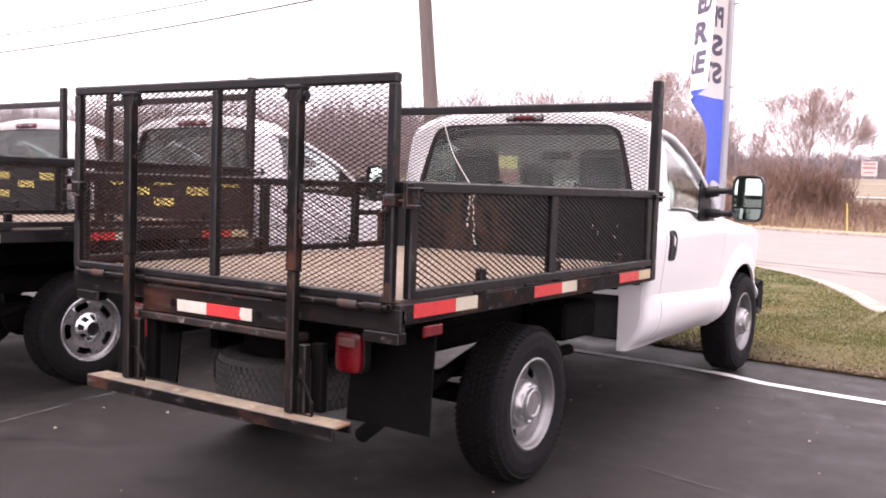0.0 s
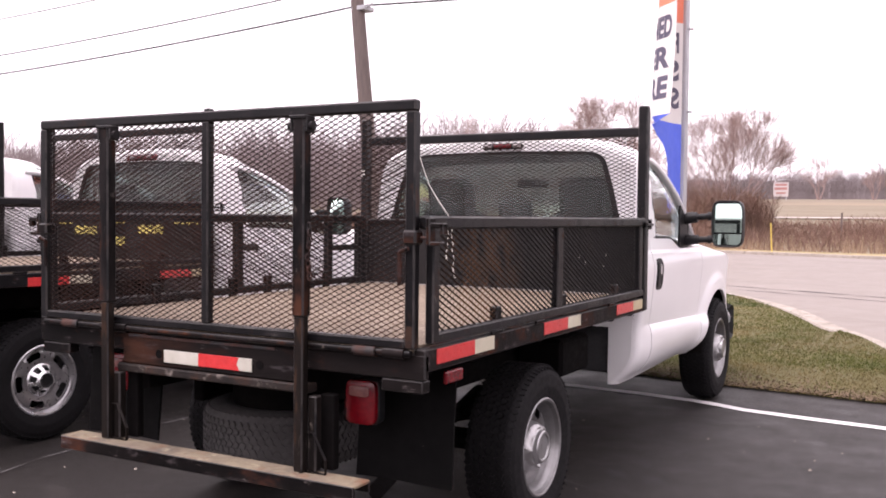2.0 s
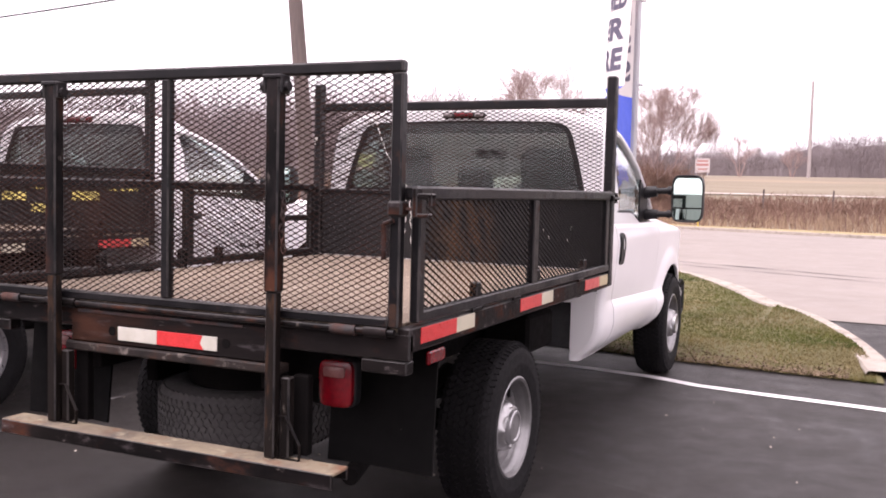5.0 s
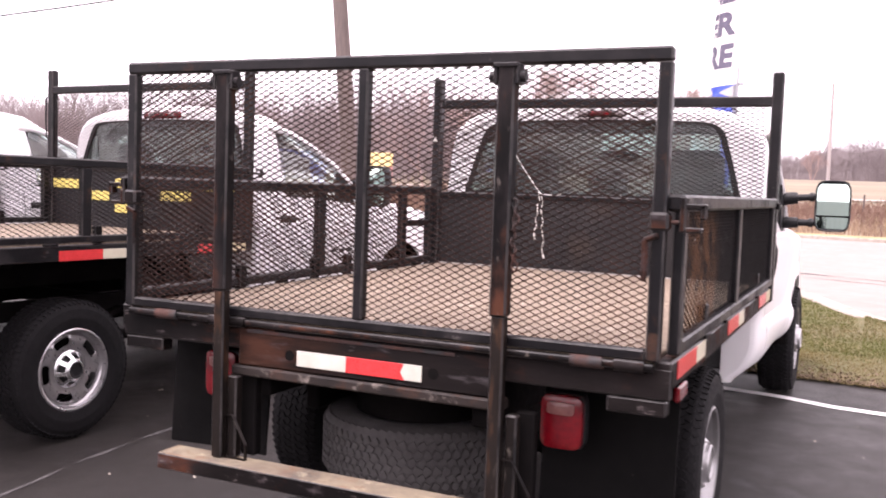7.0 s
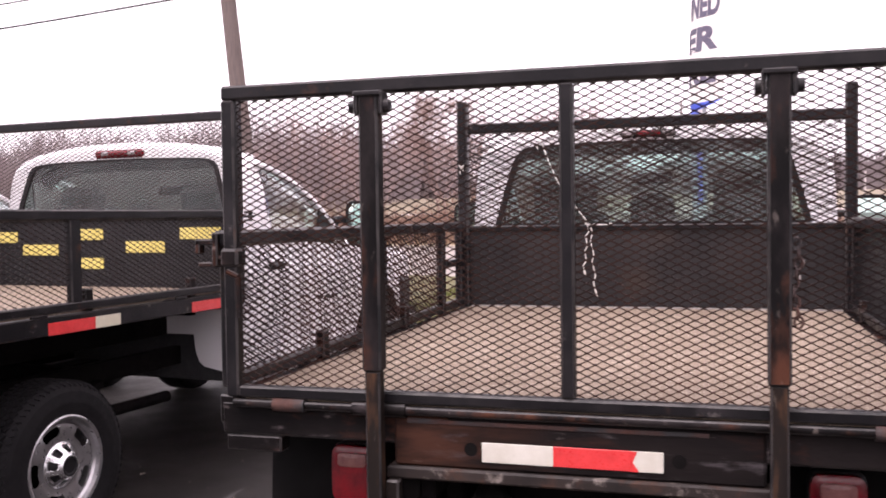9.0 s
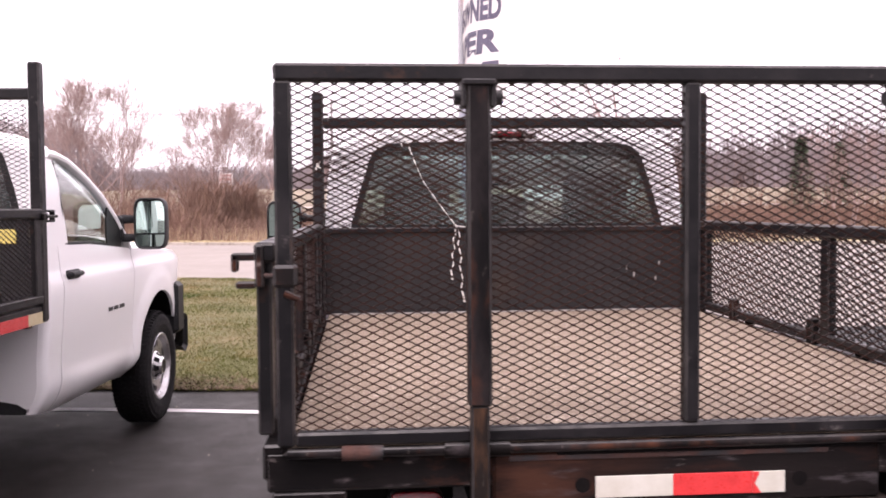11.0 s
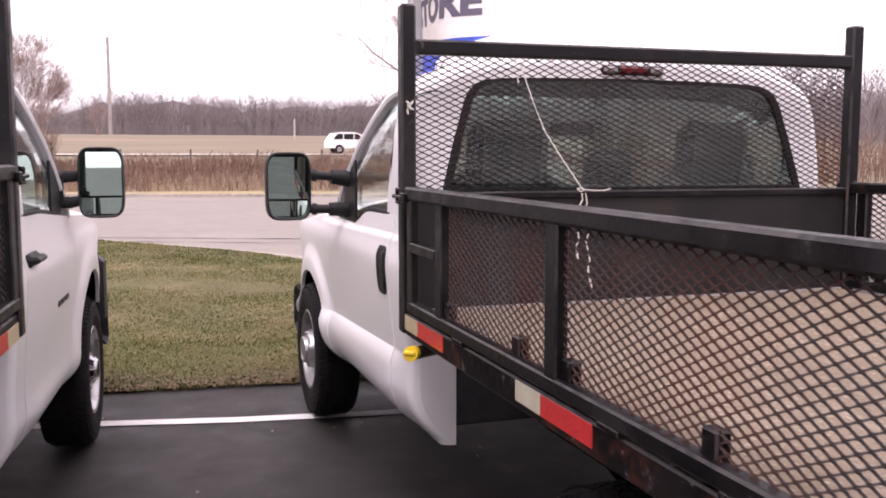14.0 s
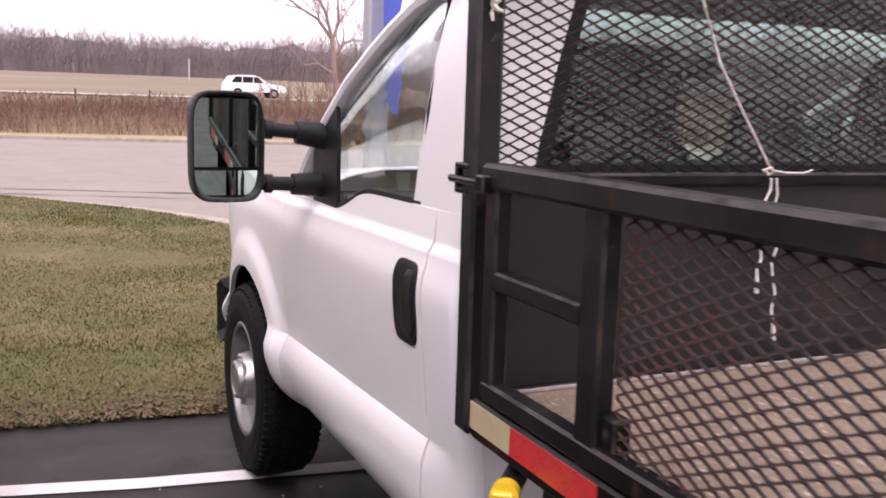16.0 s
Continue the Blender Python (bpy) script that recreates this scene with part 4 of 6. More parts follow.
def side_rail(truck, s, dz, left_ladder=False):
    """A removable side: tubes, stakes and a sheet of expanded metal."""
    x0, x1 = s * 1.018, s * 1.062
    z0, z1 = 1.025 + dz, 1.505 + dz
    bm = B()
    box(bm, (s * 1.012, 0.005, z1 - 0.05), (s * 1.066, 2.70, z1), 0.008)
    rail = part("side_rail", bm, black_steel, truck, "black steel side rail with expanded metal")
    bm = box(B(), (x0, 0.075, z0), (x1, 2.68, z0 + 0.042), 0.006)
    part("lower_tube", bm, black_steel, rail)
    stakes = [(0.035, 0.085), (1.275, 1.345), (2.60, 2.665)]
    if left_ladder:
        stakes = [(0.035, 0.085), (1.345, 1.415), (2.27, 2.335), (2.64, 2.69)]
    for a, b in stakes:
        bm = box(B(), (x0 + s * 0.003 if a > 0.1 else s * 1.027, a, z0 + 0.003), (x1 - s * 0.003 if a > 0.1 else s * 1.064, b, z1 - 0.047), 0.006)
        part("stake", bm, black_steel, rail)
    end = 2.27 if left_ladder else 2.60
    expanded("mesh_panel", (s * 1.036, 0.075, z0 + 0.035), (0, 1, 0), (0, 0, 1), end - 0.075, z1 - z0 - 0.075, rail, 0.053, 0.0250, wide=0.0044 if dz == 0 else 0.0030, deep=0.0028 if dz == 0 else 0.0018, material=rust_mesh if dz == 0 and s > 0 else gate_mesh if dz == 0 else None, slim=0.6 if left_ladder else 1.0)
    if left_ladder:
        bm = box(B(), (x0, 2.335, 1.258 + dz), (x1, 2.64, 1.296 + dz), 0.005)
        part("ladder_rung", bm, black_steel, rail)
    for y in (0.68, 1.292, 1.615, 2.235) if left_ladder else (0.62, 1.38, 2.2):
        bm = box(B(), (s * 1.008, y, 1.014 + dz), (s * 1.044, y + 0.052, 1.122 + dz), 0.005)
        part("rail_bracket", bm, rusty_steel, rail)
    bm = B()
    box(bm, (s * 1.040, 2.760, z1 - 0.070), (s * 1.068, 2.812, z1 - 0.058), 0.003)
    box(bm, (s * 1.040, 2.760, z1 - 0.018), (s * 1.068, 2.812, z1 - 0.006), 0.003)
    box(bm, (s * 1.040, 2.808, z1 - 0.070), (s * 1.068, 2.818, z1 - 0.006), 0.003)
    cyl(bm, (s * 1.072, 2.66, z1 - 0.040), (s * 1.072, 2.825, z1 - 0.040), 0.008, 10)
    box(bm, (s * 1.060, 2.655, z1 - 0.058), (s * 1.084, 2.69, z1 - 0.022), 0.004)
    part("corner_latch", bm, rusty_steel, rail)
    return rail


def flatbed(truck, dz, first, tall=0.0):
    """The steel flatbed with its headboard; the first truck has the ramp gate too."""
    bm = box(B(), (-0.995, 0.035, 0.985 + dz), (0.995, 2.70, 1.020 + dz), 0.004)
    part("bed_floor", bm, plywood, truck, "weathered tan plywood deck")
    for s in (1, -1):
        bm = B()
        box(bm, (s * 1.0, 0.0, 0.925 + dz), (s * 1.052, 2.735, 1.012 + dz), 0.006)
        box(bm, (s * 0.96, 0.0, 0.922 + dz), (s * 1.0, 2.735, 0.932 + dz), 0.002)
        part("side_beam", bm, rusty_steel if first else black_steel, truck, "black steel bed edge with rust")
        # stake pockets along the edge
        for y in (0.55, 1.02, 2.05):
            bm = box(B(), (s * 1.048, y, 1.010 + dz), (s * 1.060, y + 0.10, 1.026 + dz), 0.003)
            part("edge_clip", bm, rusty_steel if first else black_steel, truck)
        zt, zb = 1.006 + dz, 0.948 + dz
        if not first:
            zt, zb = 1.004 + dz - 0.02, 0.946 + dz - 0.02
        strips = [(0.085, 0.40, 0.58), (1.125, 1.43, 1.61), (2.20, 2.50, 2.69)] if s > 0 else [(0.18, 0.47, 0.65), (1.15, 1.442, 1.61), (2.26, 2.56, 2.735)]
        for a, b, c in strips:
            tape(truck, (s * 1.050, a, zb), (s * 1.0545, b, zt), tape_red, label="red reflective strip")
            cream = tape_cream if b > 2.4 else tape_aged
            tape(truck, (s * 1.050, b, zb), (s * 1.0545, c, zt), cream, label="pale reflective strip")
        bm = B()
        box(bm, (s * 0.40, 0.05, 0.72 + dz), (s * 0.48, 2.72, 0.90 + dz), 0.006)
        part("bed_sill", bm, chassis_black, truck)
    for k in range(8):
        y = 0.10 + 0.36 * k
        bm = box(B(), (-1.0, y, 0.90 + dz), (1.0, y + 0.05, 0.984 + dz), 0.004)
        part("crossmember", bm, chassis_black, truck)
    # rear skirt
    bm = B()
    box(bm, (-1.052, -0.002, 0.895 + dz), (1.052, 0.030, 0.992 + dz), 0.006)
    skirt = part("rear_skirt", bm, rusty_steel if first else black_steel, truck, "black steel rear skirt with rust")
    for s in (1, -1):
        bm = box(B(), (s * 0.86, 0.0, 0.845 + dz), (s * 1.04, 0.06, 0.893 + dz), 0.005)
        part("skirt_step", bm, rusty_steel, skirt)
    # headboard
    hy = 0.0 if first else -0.035
    z1 = 2.198 + dz + tall
    bm = box(B(), (-1.015, 2.705 + hy, 2.010 + dz + tall), (1.015, 2.755 + hy, 2.068 + dz + tall), 0.008)
    head = part("headboard", bm, black_steel, truck, "black steel headboard with plate and mesh")
    for s in (1, -1):
        bm = box(B(), (s * 1.004, 2.70 + hy, 0.93 + dz), (s * 1.064, 2.762 + hy, z1), 0.008)
        part("post", bm, black_steel, head)
    bm = box(B(), (-1.012, 2.722 + hy, 1.015 + dz), (1.012, 2.732 + hy, 1.455 + dz), 0.003)
    part("plate", bm, black_board if first else plain_board, head, "scuffed black steel plate")
    bm = box(B(), (-1.013, 2.708 + hy, 1.450 + dz), (1.013, 2.748 + hy, 1.480 + dz), 0.006)
    part("plate_edge", bm, black_steel, head)
    expanded("mesh_panel", (-1.01, 2.73 + hy, 1.478 + dz), (1, 0, 0), (0, 0, 1), 2.02, 0.535 + tall, head, 0.054, 0.0243, wide=0.0041 if first else 0.0030, deep=0.0018 if first else 0.0014)
    return head


def gate(truck):
    """The mesh ramp gate at the back, on its hinge tube, with two telescopic legs."""
    bm = B()
    box(bm, (-1.022, -0.030, 1.887), (1.018, 0.012, 1.930), 0.007)
    g = part("tailgate", bm, black_steel, truck, "tall black ramp gate of expanded metal")
    for nm, lo, hi in (("gate_tube", (-1.022, -0.030, 1.012), (-0.980, 0.012, 1.888)), ("gate_tube", (0.976, -0.030, 1.012), (1.018, 0.012, 1.888)), ("gate_tube", (-0.980, -0.030, 1.012), (0.976, 0.012, 1.046)), ("gate_tube", (-0.020, -0.030, 1.046), (0.018, 0.012, 1.888))):
        part(nm, box(B(), lo, hi, 0.006), black_steel, g)
    expanded("mesh_panel", (-0.985, -0.006, 1.044), (1, 0, 0), (0, 0, 1), 1.965, 0.85, g, material=gate_mesh)
    for cx in (-0.538, 0.528):
        bm = B()
        box(bm, (cx - 0.028, -0.085, 1.11), (cx + 0.028, -0.034, 1.880), 0.006)
        leg = part("gate_leg", bm, leg_steel, g, "black steel gate leg with rust patches")
        bm = box(B(), (cx - 0.022, -0.080, 0.505), (cx + 0.022, -0.038, 1.112), 0.005)
        part("inner_leg", bm, worn_leg, leg, "rusty inner leg")
        bm = B()
        box(bm, (cx - 0.040, -0.092, 1.872), (cx + 0.040, -0.028, 1.886), 0.003)
        for s in (-1, 1):
            box(bm, (cx + s * 0.030, -0.085, 1.82), (cx + s * 0.042, -0.03, 1.886), 0.004)
            cyl(bm, (cx + s * 0.042, -0.060, 1.845), (cx + s * 0.058, -0.060, 1.845), 0.018, 12)
        part("leg_cap", bm, black_steel, leg)
    bm = B()
    for k in range(9):
        c = Vector((0.566 + 0.006 * math.sin(k), -0.065, 1.46 - 0.024 * k))
        m = Matrix.Translation(c) @ pose(0, 0, 0, 90, 0, 90 * (k % 2))
        sweep(bm, [m @ Vector((0.010 * math.cos(2 * math.pi * i / 10), 0.016 * math.sin(2 * math.pi * i / 10), 0)) for i in range(11)], 0.0035, 6)
    part("chain", bm, rust_patch, g, "short rusty hanging chain")["kind"] = "stuff"
    # hinge tube in pieces
    bm = B()
    cyl(bm, (-1.0, -0.018, 0.994), (1.0, -0.018, 0.994), 0.014, 12)
    h = part("hinge_rod", bm, leg_steel, truck, "long rusty hinge rod")
    for a, b in ((-0.87, -0.77), (-0.62, -0.46), (0.75, 0.85), (0.885, 0.975)):
        bm = cyl(B(), (a, -0.018, 0.994), (b, -0.018, 0.994), 0.021, 14)
        part("hinge_barrel", bm, rust_patch if a in (-0.87, 0.75) else rusty_steel, h)
    # latches on both gate edges
    for s in (1, -1):
        bm = B()
        box(bm, (s * 0.970, -0.040, 1.398), (s * 1.028, 0.020, 1.452), 0.008)
        box(bm, (s * 1.052, -0.012, 1.395), (s * 1.072, 0.034, 1.500), 0.005)
        box(bm, (s * 1.070, -0.012, 1.462), (s * 1.128, 0.022, 1.480), 0.004)
        box(bm, (s * 1.070, -0.012, 1.395), (s * 1.118, 0.022, 1.411), 0.004)
        box(bm, (s * 1.112, -0.012, 1.435), (s * 1.128, 0.022, 1.478), 0.004)
        part("gate_latch", bm, rusty_steel, g, "black steel gate latch")
        bm = cyl(B(), (s * 0.985, -0.012, 1.424), (s * 1.060, 0.004, 1.424), 0.0065, 10)
        part("latch_bolt", bm, rust_patch, g, "rusty latch bolt")
        bm = B()
        cyl(bm, (s * 0.965, -0.045, 1.25), (s * 0.965, -0.045, 1.37), 0.009, 8)
        cyl(bm, (s * 0.965, -0.045, 1.37), (s * 1.0, -0.045, 1.385), 0.009, 8)
        part("latch_pin", bm, rusty_steel, g)
    return g


def pillow(bm, mid, y0, y1, y2, hw, hh, n=32):
    """A rounded plate facing back: from depth y0 to its rim at y2, its bulging face at y1."""
    rows = []
    for y, k in ((y0, 0.97), (y2 + 0.006, 1.0), (y2, 0.985), ((y1 + y2) / 2, 0.90), (y1 + 0.002, 0.78), (y1, 0.55), (y1, 0.2)):
        ring = []
        for i in range(n):
            a = 2 * math.pi * i / n
            ca, sa = math.cos(a), math.sin(a)
            ring.append((mid[0] + math.copysign(abs(ca) ** 0.36, ca) * hw * k, y, mid[1] + math.copysign(abs(sa) ** 0.36, sa) * hh * k))
        rows.append(ring)
    vs = sheet(bm, rows, closed=True)
    bm.faces.new(vs[-1])
    bm.faces.new(vs[0])
    return bm


def underside(truck, style, dz, first):
    """Frame rails, axles, springs, lamps and flaps."""
    yf = 4.88 if style == "a" else 4.78
    for s in (1, -1):
        bm = B()
        box(bm, (s * 0.41, 0.40, 0.60), (s * 0.47, 5.5, 0.72), 0.006)
        part("frame_rail", bm, chassis_black, truck)
        bm = B()
        pts = [(s * 0.56, 0.62, 0.62), (s * 0.56, 0.9, 0.54), (s * 0.56, 1.29, 0.50), (s * 0.56, 1.7, 0.55), (s * 0.56, 2.0, 0.64)]
        for k in range(3):
            for p, q in zip(pts, pts[1:]):
                beam(bm, (p[0], p[1], p[2] - 0.014 * k), (q[0], q[1], q[2] - 0.014 * k), 0.065, 0.012, 0.002)
        part("leaf_spring", bm, chassis_black, truck)
        bm = B()
        rows = []
        for k in range(6):
            z = 0.42 + (0.895 + dz - 0.42) * k / 5
            rows.append([(s * x, 0.30 + 0.012 * math.sin(9 * x + 3 * z) - 0.03 * (1 - k / 5), z) for x in (0.57, 0.68, 0.80, 0.92, 1.03)])
        sheet(bm, rows)
        part("mudflap", bm, flap_rubber, truck, "black rubber mudflap behind the wheel", solid=0.010)
        lx, lz = (-0.038, 0.032) if first else (0.0, 0.0)
        lc = (s * (0.721 + lx), 0.727 + dz + lz)
        bm = pillow(B(), lc, 0.196, 0.140, 0.152, 0.075, 0.093)
        lamp = part("tail_lamp", bm, black_plastic, truck, "red rectangular tail lamp with faded reversing pane")
        bm = pillow(B(), lc, 0.152, 0.116, 0.124, 0.071, 0.089)
        part("lens", bm, red_lens, lamp)
        bm = pillow(B(), (lc[0], lc[1] + 0.046), 0.124, 0.108, 0.112, 0.046, 0.021)
        part("reversing_lens", bm, faded_lens, lamp, "faded reversing pane")
        bm = box(B(), (s * 0.68, 0.19, 0.80 + dz), (s * 0.74, 0.22, 0.93 + dz), 0.004)
        part("lamp_bracket", bm, chassis_black, truck)
        wheel(truck, style, s * 0.868, 1.29, rise(1.29) + 0.410, s)
        wheel(truck, style, s * (0.945 if style == "a" else 0.90) - (0.01 if style == "a" else 0.0), yf, rise(yf) + 0.410, s, True)
        if style == "a":
            bm = box(B(), (s * 1.025, 0.18, 0.855), (s * 1.045, 0.32, 0.905), 0.006)
            part("side_marker", bm, red_lens, truck, "red side marker lamp")
    for y, r in ((1.29, 0.055), (yf, 0.05)):
        bm = B()
        cyl(bm, (-0.78, y, rise(y) + 0.40), (0.78, y, rise(y) + 0.40), r, 16)
        bmesh.ops.create_uvsphere(bm, u_segments=16, v_segments=10, radius=0.16, matrix=pose(0.0, y, rise(y) + 0.40))
        part("axle", bm, chassis_black, truck)
    bm = B()
    box(bm, (-0.40, 2.0, 0.42), (-0.15, 3.0, 0.60), 0.05)
    part("fuel_tank", bm, chassis_black, truck)
    bm = B()
    box(bm, (-0.55, 4.1, 0.45), (0.55, yf + 0.75, 1.05), 0.05)
    part("engine", bm, chassis_black, truck, "dark engine under the hood")
    bm = B()
    sweep(bm, [(0.55, 2.6, 0.44), (0.58, 1.75, 0.46), (0.60, 1.35, 0.60), (0.62, 0.9, 0.50), (0.66, 0.40, 0.40), (0.70, 0.22, 0.38)], 0.036, 12)
    part("exhaust_pipe", bm, chassis_black, truck, "dark exhaust pipe")
    for y in (1.1, 2.0, 3.2):
        bm = box(B(), (-0.42, y, 0.61), (0.42, y + 0.08, 0.70), 0.005)
        part("frame_crossmember", bm, chassis_black, truck)
    if style == "a":
        bm = B()
        box(bm, (0.50, 2.05, 0.58), (0.78, 2.50, 0.80), 0.02)
        part("battery_box", bm, chassis_black, truck)


LEFT_EDGE = ("side_beam", "edge_clip", "reflective_strip", "side_rail", "lower_tube", "stake", "mesh_panel", "ladder_rung", "rail_bracket", "corner_latch", "post")


def white_truck():
    t = thing("flatbed_truck", "white flatbed truck with black mesh sides and tall ramp gate", "truck", "flatbed trucks")
    cab(t, "a")
    # this cab is a little wider than the other one and sits off the middle of the bed
    for o in t.children:
        o.matrix_basis = pose(-0.014, 0, 0) @ Matrix.Diagonal((1.0139, 1, 1, 1)) @ o.matrix_basis
    head = flatbed(t, 0.0, True)
    side_rail(t, 1, 0.0)
    side_rail(t, -1, 0.0, True)
    # the left edge of the bed lies a little further out than the right one
    for o in t.children_recursive:
        if o.type == "MESH" and o.name.split(".")[0] in LEFT_EDGE and max(v.co.x for v in o.data.vertices) < -0.94:
            o.data.transform(pose(-0.010, 0, 0))
    head.matrix_basis = pose(1.03, 2.73, 0, 0, 0, -0.9) @ pose(-1.03, -2.73, 0) @ head.matrix_basis
    gate(t)
    underside(t, "a", 0.0, True)
    # centre beam with its striped strip, lip and a rusted opening drawn as shade
    bm = B()
    box(bm, (-0.50, -0.012, 0.835), (0.50, 0.026, 0.978), 0.008)
    beam_ob = part("rear_beam", bm, beam_rust, t, "rusty black rear beam with a striped strip")
    bm = B()
    box(bm, (-0.52, -0.024, 0.800), (0.53, 0.05, 0.836), 0.006)
    part("beam_lip", bm, worn_lip, beam_ob)
    bm = box(B(), (-0.46, -0.0145, 0.958), (0.36, -0.004, 0.972), 0.002)
    part("rust_streak", bm, rust_patch, beam_ob)
    # black strip standing proud for the shade of the opening, nothing is cut
    bm = box(B(), (-0.34, -0.0160, 0.971), (0.47, -0.004, 0.979), 0.001)
    part("slot", bm, chassis_black, beam_ob, "black strip laid on for the shade of a narrow opening")
    for a, b, m in ((-0.243, -0.045, tape_white), (-0.045, 0.160, tape_red), (0.160, 0.245, tape_white)):
        tape(beam_ob, (a, -0.0165, 0.860), (b, -0.011, 0.914), m, label="pale reflective strip" if m is tape_white else "red reflective strip")
    bm = B()
    vs = [bm.verts.new(p) for p in ((0.160, -0.0172, 0.914), (0.178, -0.0172, 0.914), (0.166, -0.0172, 0.885), (0.182, -0.0172, 0.860), (0.160, -0.0172, 0.860))]
    bm.faces.new(vs)
    part("strip_tongue", bm, tape_red, beam_ob, solid=0.001)
    # black discs stand in for the shade inside two round holes
    for x in (-0.275, 0.285):
        bm = cyl(B(), (x, -0.0135, 0.893), (x, -0.010, 0.893), 0.019, 20)
        part("bolt_hole", bm, chassis_black, beam_ob)
    # hanging legs and the step
    for cx in (-0.54, 0.53):
        bm = B()
        sheet(bm, [[(cx + 0.024, y, 0.506), (cx + 0.024, y, 0.66), (cx + 0.055, y, 0.66), (cx + 0.115, y, 0.56), (cx + 0.115, y, 0.506), (cx + 0.024, y, 0.506)] for y in (-0.062, -0.048)])
        box(bm, (cx + 0.026, -0.048, 0.506), (cx + 0.062, -0.010, 0.80), 0.005)
        hang = part("step_hanger", bm, worn_leg, t, solid=0.004)
        bm = box(B(), (cx + 0.035, 0.02, 0.50), (cx + 0.10, 0.06, 0.80), 0.005)
        part("hanger_bar", bm, chassis_black, hang)
    bm = B()
    box(bm, (-0.760, -0.130, 0.490), (0.826, -0.015, 0.503), 0.003)
    step = part("rear_step", bm, step_steel, t, "worn tan steel rear step")
    bm = box(B(), (-0.760, -0.133, 0.445), (0.826, -0.119, 0.501), 0.003)
    part("step_flange", bm, rusty_steel, step)
    bm = box(B(), (-0.760, -0.026, 0.455), (0.826, -0.014, 0.501), 0.003)
    part("step_flange", bm, rusty_steel, step)
    # spare wheel slung flat under the bed
    bm = tyre_mesh(B())
    spare = part("spare_tyre", bm, spare_rubber, t, "dusty spare tyre slung flat under the bed", m=pose(-0.03, 0.58, 0.50, 0, 90, 0))
    tr = part("tread", tread_mesh(B()), spare_rubber, spare)
    tr["kind"] = "stuff"
    bm = rim_mesh(B(), 4, 0.140, 0.182, 0.36)
    part("spare_rim", bm, chassis_black, spare, solid=0.006)
    bm = B()
    cyl(bm, (-0.04, 0.60, 0.60), (-0.04, 0.60, 0.74), 0.27, 28)
    part("spare_carrier", bm, chassis_black, t, "black spare wheel carrier")
    # fuel filler
    bm = cyl(B(), (-0.95, 2.70, 0.868), (-1.100, 2.50, 0.900), 0.024, 18)
    filler = part("fuel_filler", bm, black_plastic, t, "black fuel filler neck")
    bm = B()
    cyl(bm, (-1.096, 2.506, 0.900), (-1.116, 2.478, 0.904), 0.028, 24)
    beam(bm, (-1.136, 2.492, 0.906), (-1.100, 2.466, 0.906), 0.018, 0.018, 0.005)
    part("fuel_cap", bm, yellow_cap, filler, "yellow plastic fuel cap")
    bm = box(B(), (-0.99, 2.697, 1.0205), (0.99, 2.7035, 1.028), 0.001)
    part("floor_edge", bm, worn_chip, t, "pale worn edge of the deck")
    # light ties and scuffs on the headboard
    for x, z in ((0.62, 1.24), (0.66, 1.20), (0.80, 1.26), (0.78, 1.18)):
        bm = box(B(), (x, 2.7185, z), (x + 0.009, 2.722, z + 0.024), 0.001, None)
        part("paint_chip", bm, worn_chip, head)
    return t


def grey_truck():
    dz = 0.09
    t = thing("flatbed_truck", "white flatbed pickup truck with yellow strips on its headboard", "truck", "flatbed trucks", pose(-3.697, 0.033, 0, 0, 0, -4.6))
    cab(t, "b")
    head = flatbed(t, dz, False, 0.045)
    side_rail(t, 1, dz)
    side_rail(t, -1, dz)
    underside(t, "b", dz, False)
    for cx, z in ((-0.86, 1.435), (-0.51, 1.35), (-0.135, 1.452), (-0.135, 1.262), (0.35, 1.37), (0.77, 1.455)):
        bm = box(B(), (cx - 0.152, 2.681, z - 0.036), (cx + 0.152, 2.6865, z + 0.036), 0.001)
        part("yellow_strip", bm, tape_yellow, head, "yellow reflective strip")
    for k, w in enumerate((0.05, 0.05, 0.06)):
        bm = box(B(), (1.006, 3.74 + 0.10 * k, 0.955), (1.014, 3.74 + 0.10 * k + w * 1.4, 0.980), 0.002)
        part("badge_bar", bm, black_plastic, t, "small dark badge bar on the door")
    bm = B()
    sweep(bm, [(-1.10, 2.73, 2.14), (-1.16, 2.73, 2.12), (-1.165, 2.73, 1.95), (-1.155, 2.73, 1.80), (-1.08, 2.73, 1.78)], 0.008, 8)
    part("grab_hoop", bm, black_steel, head)
    return t


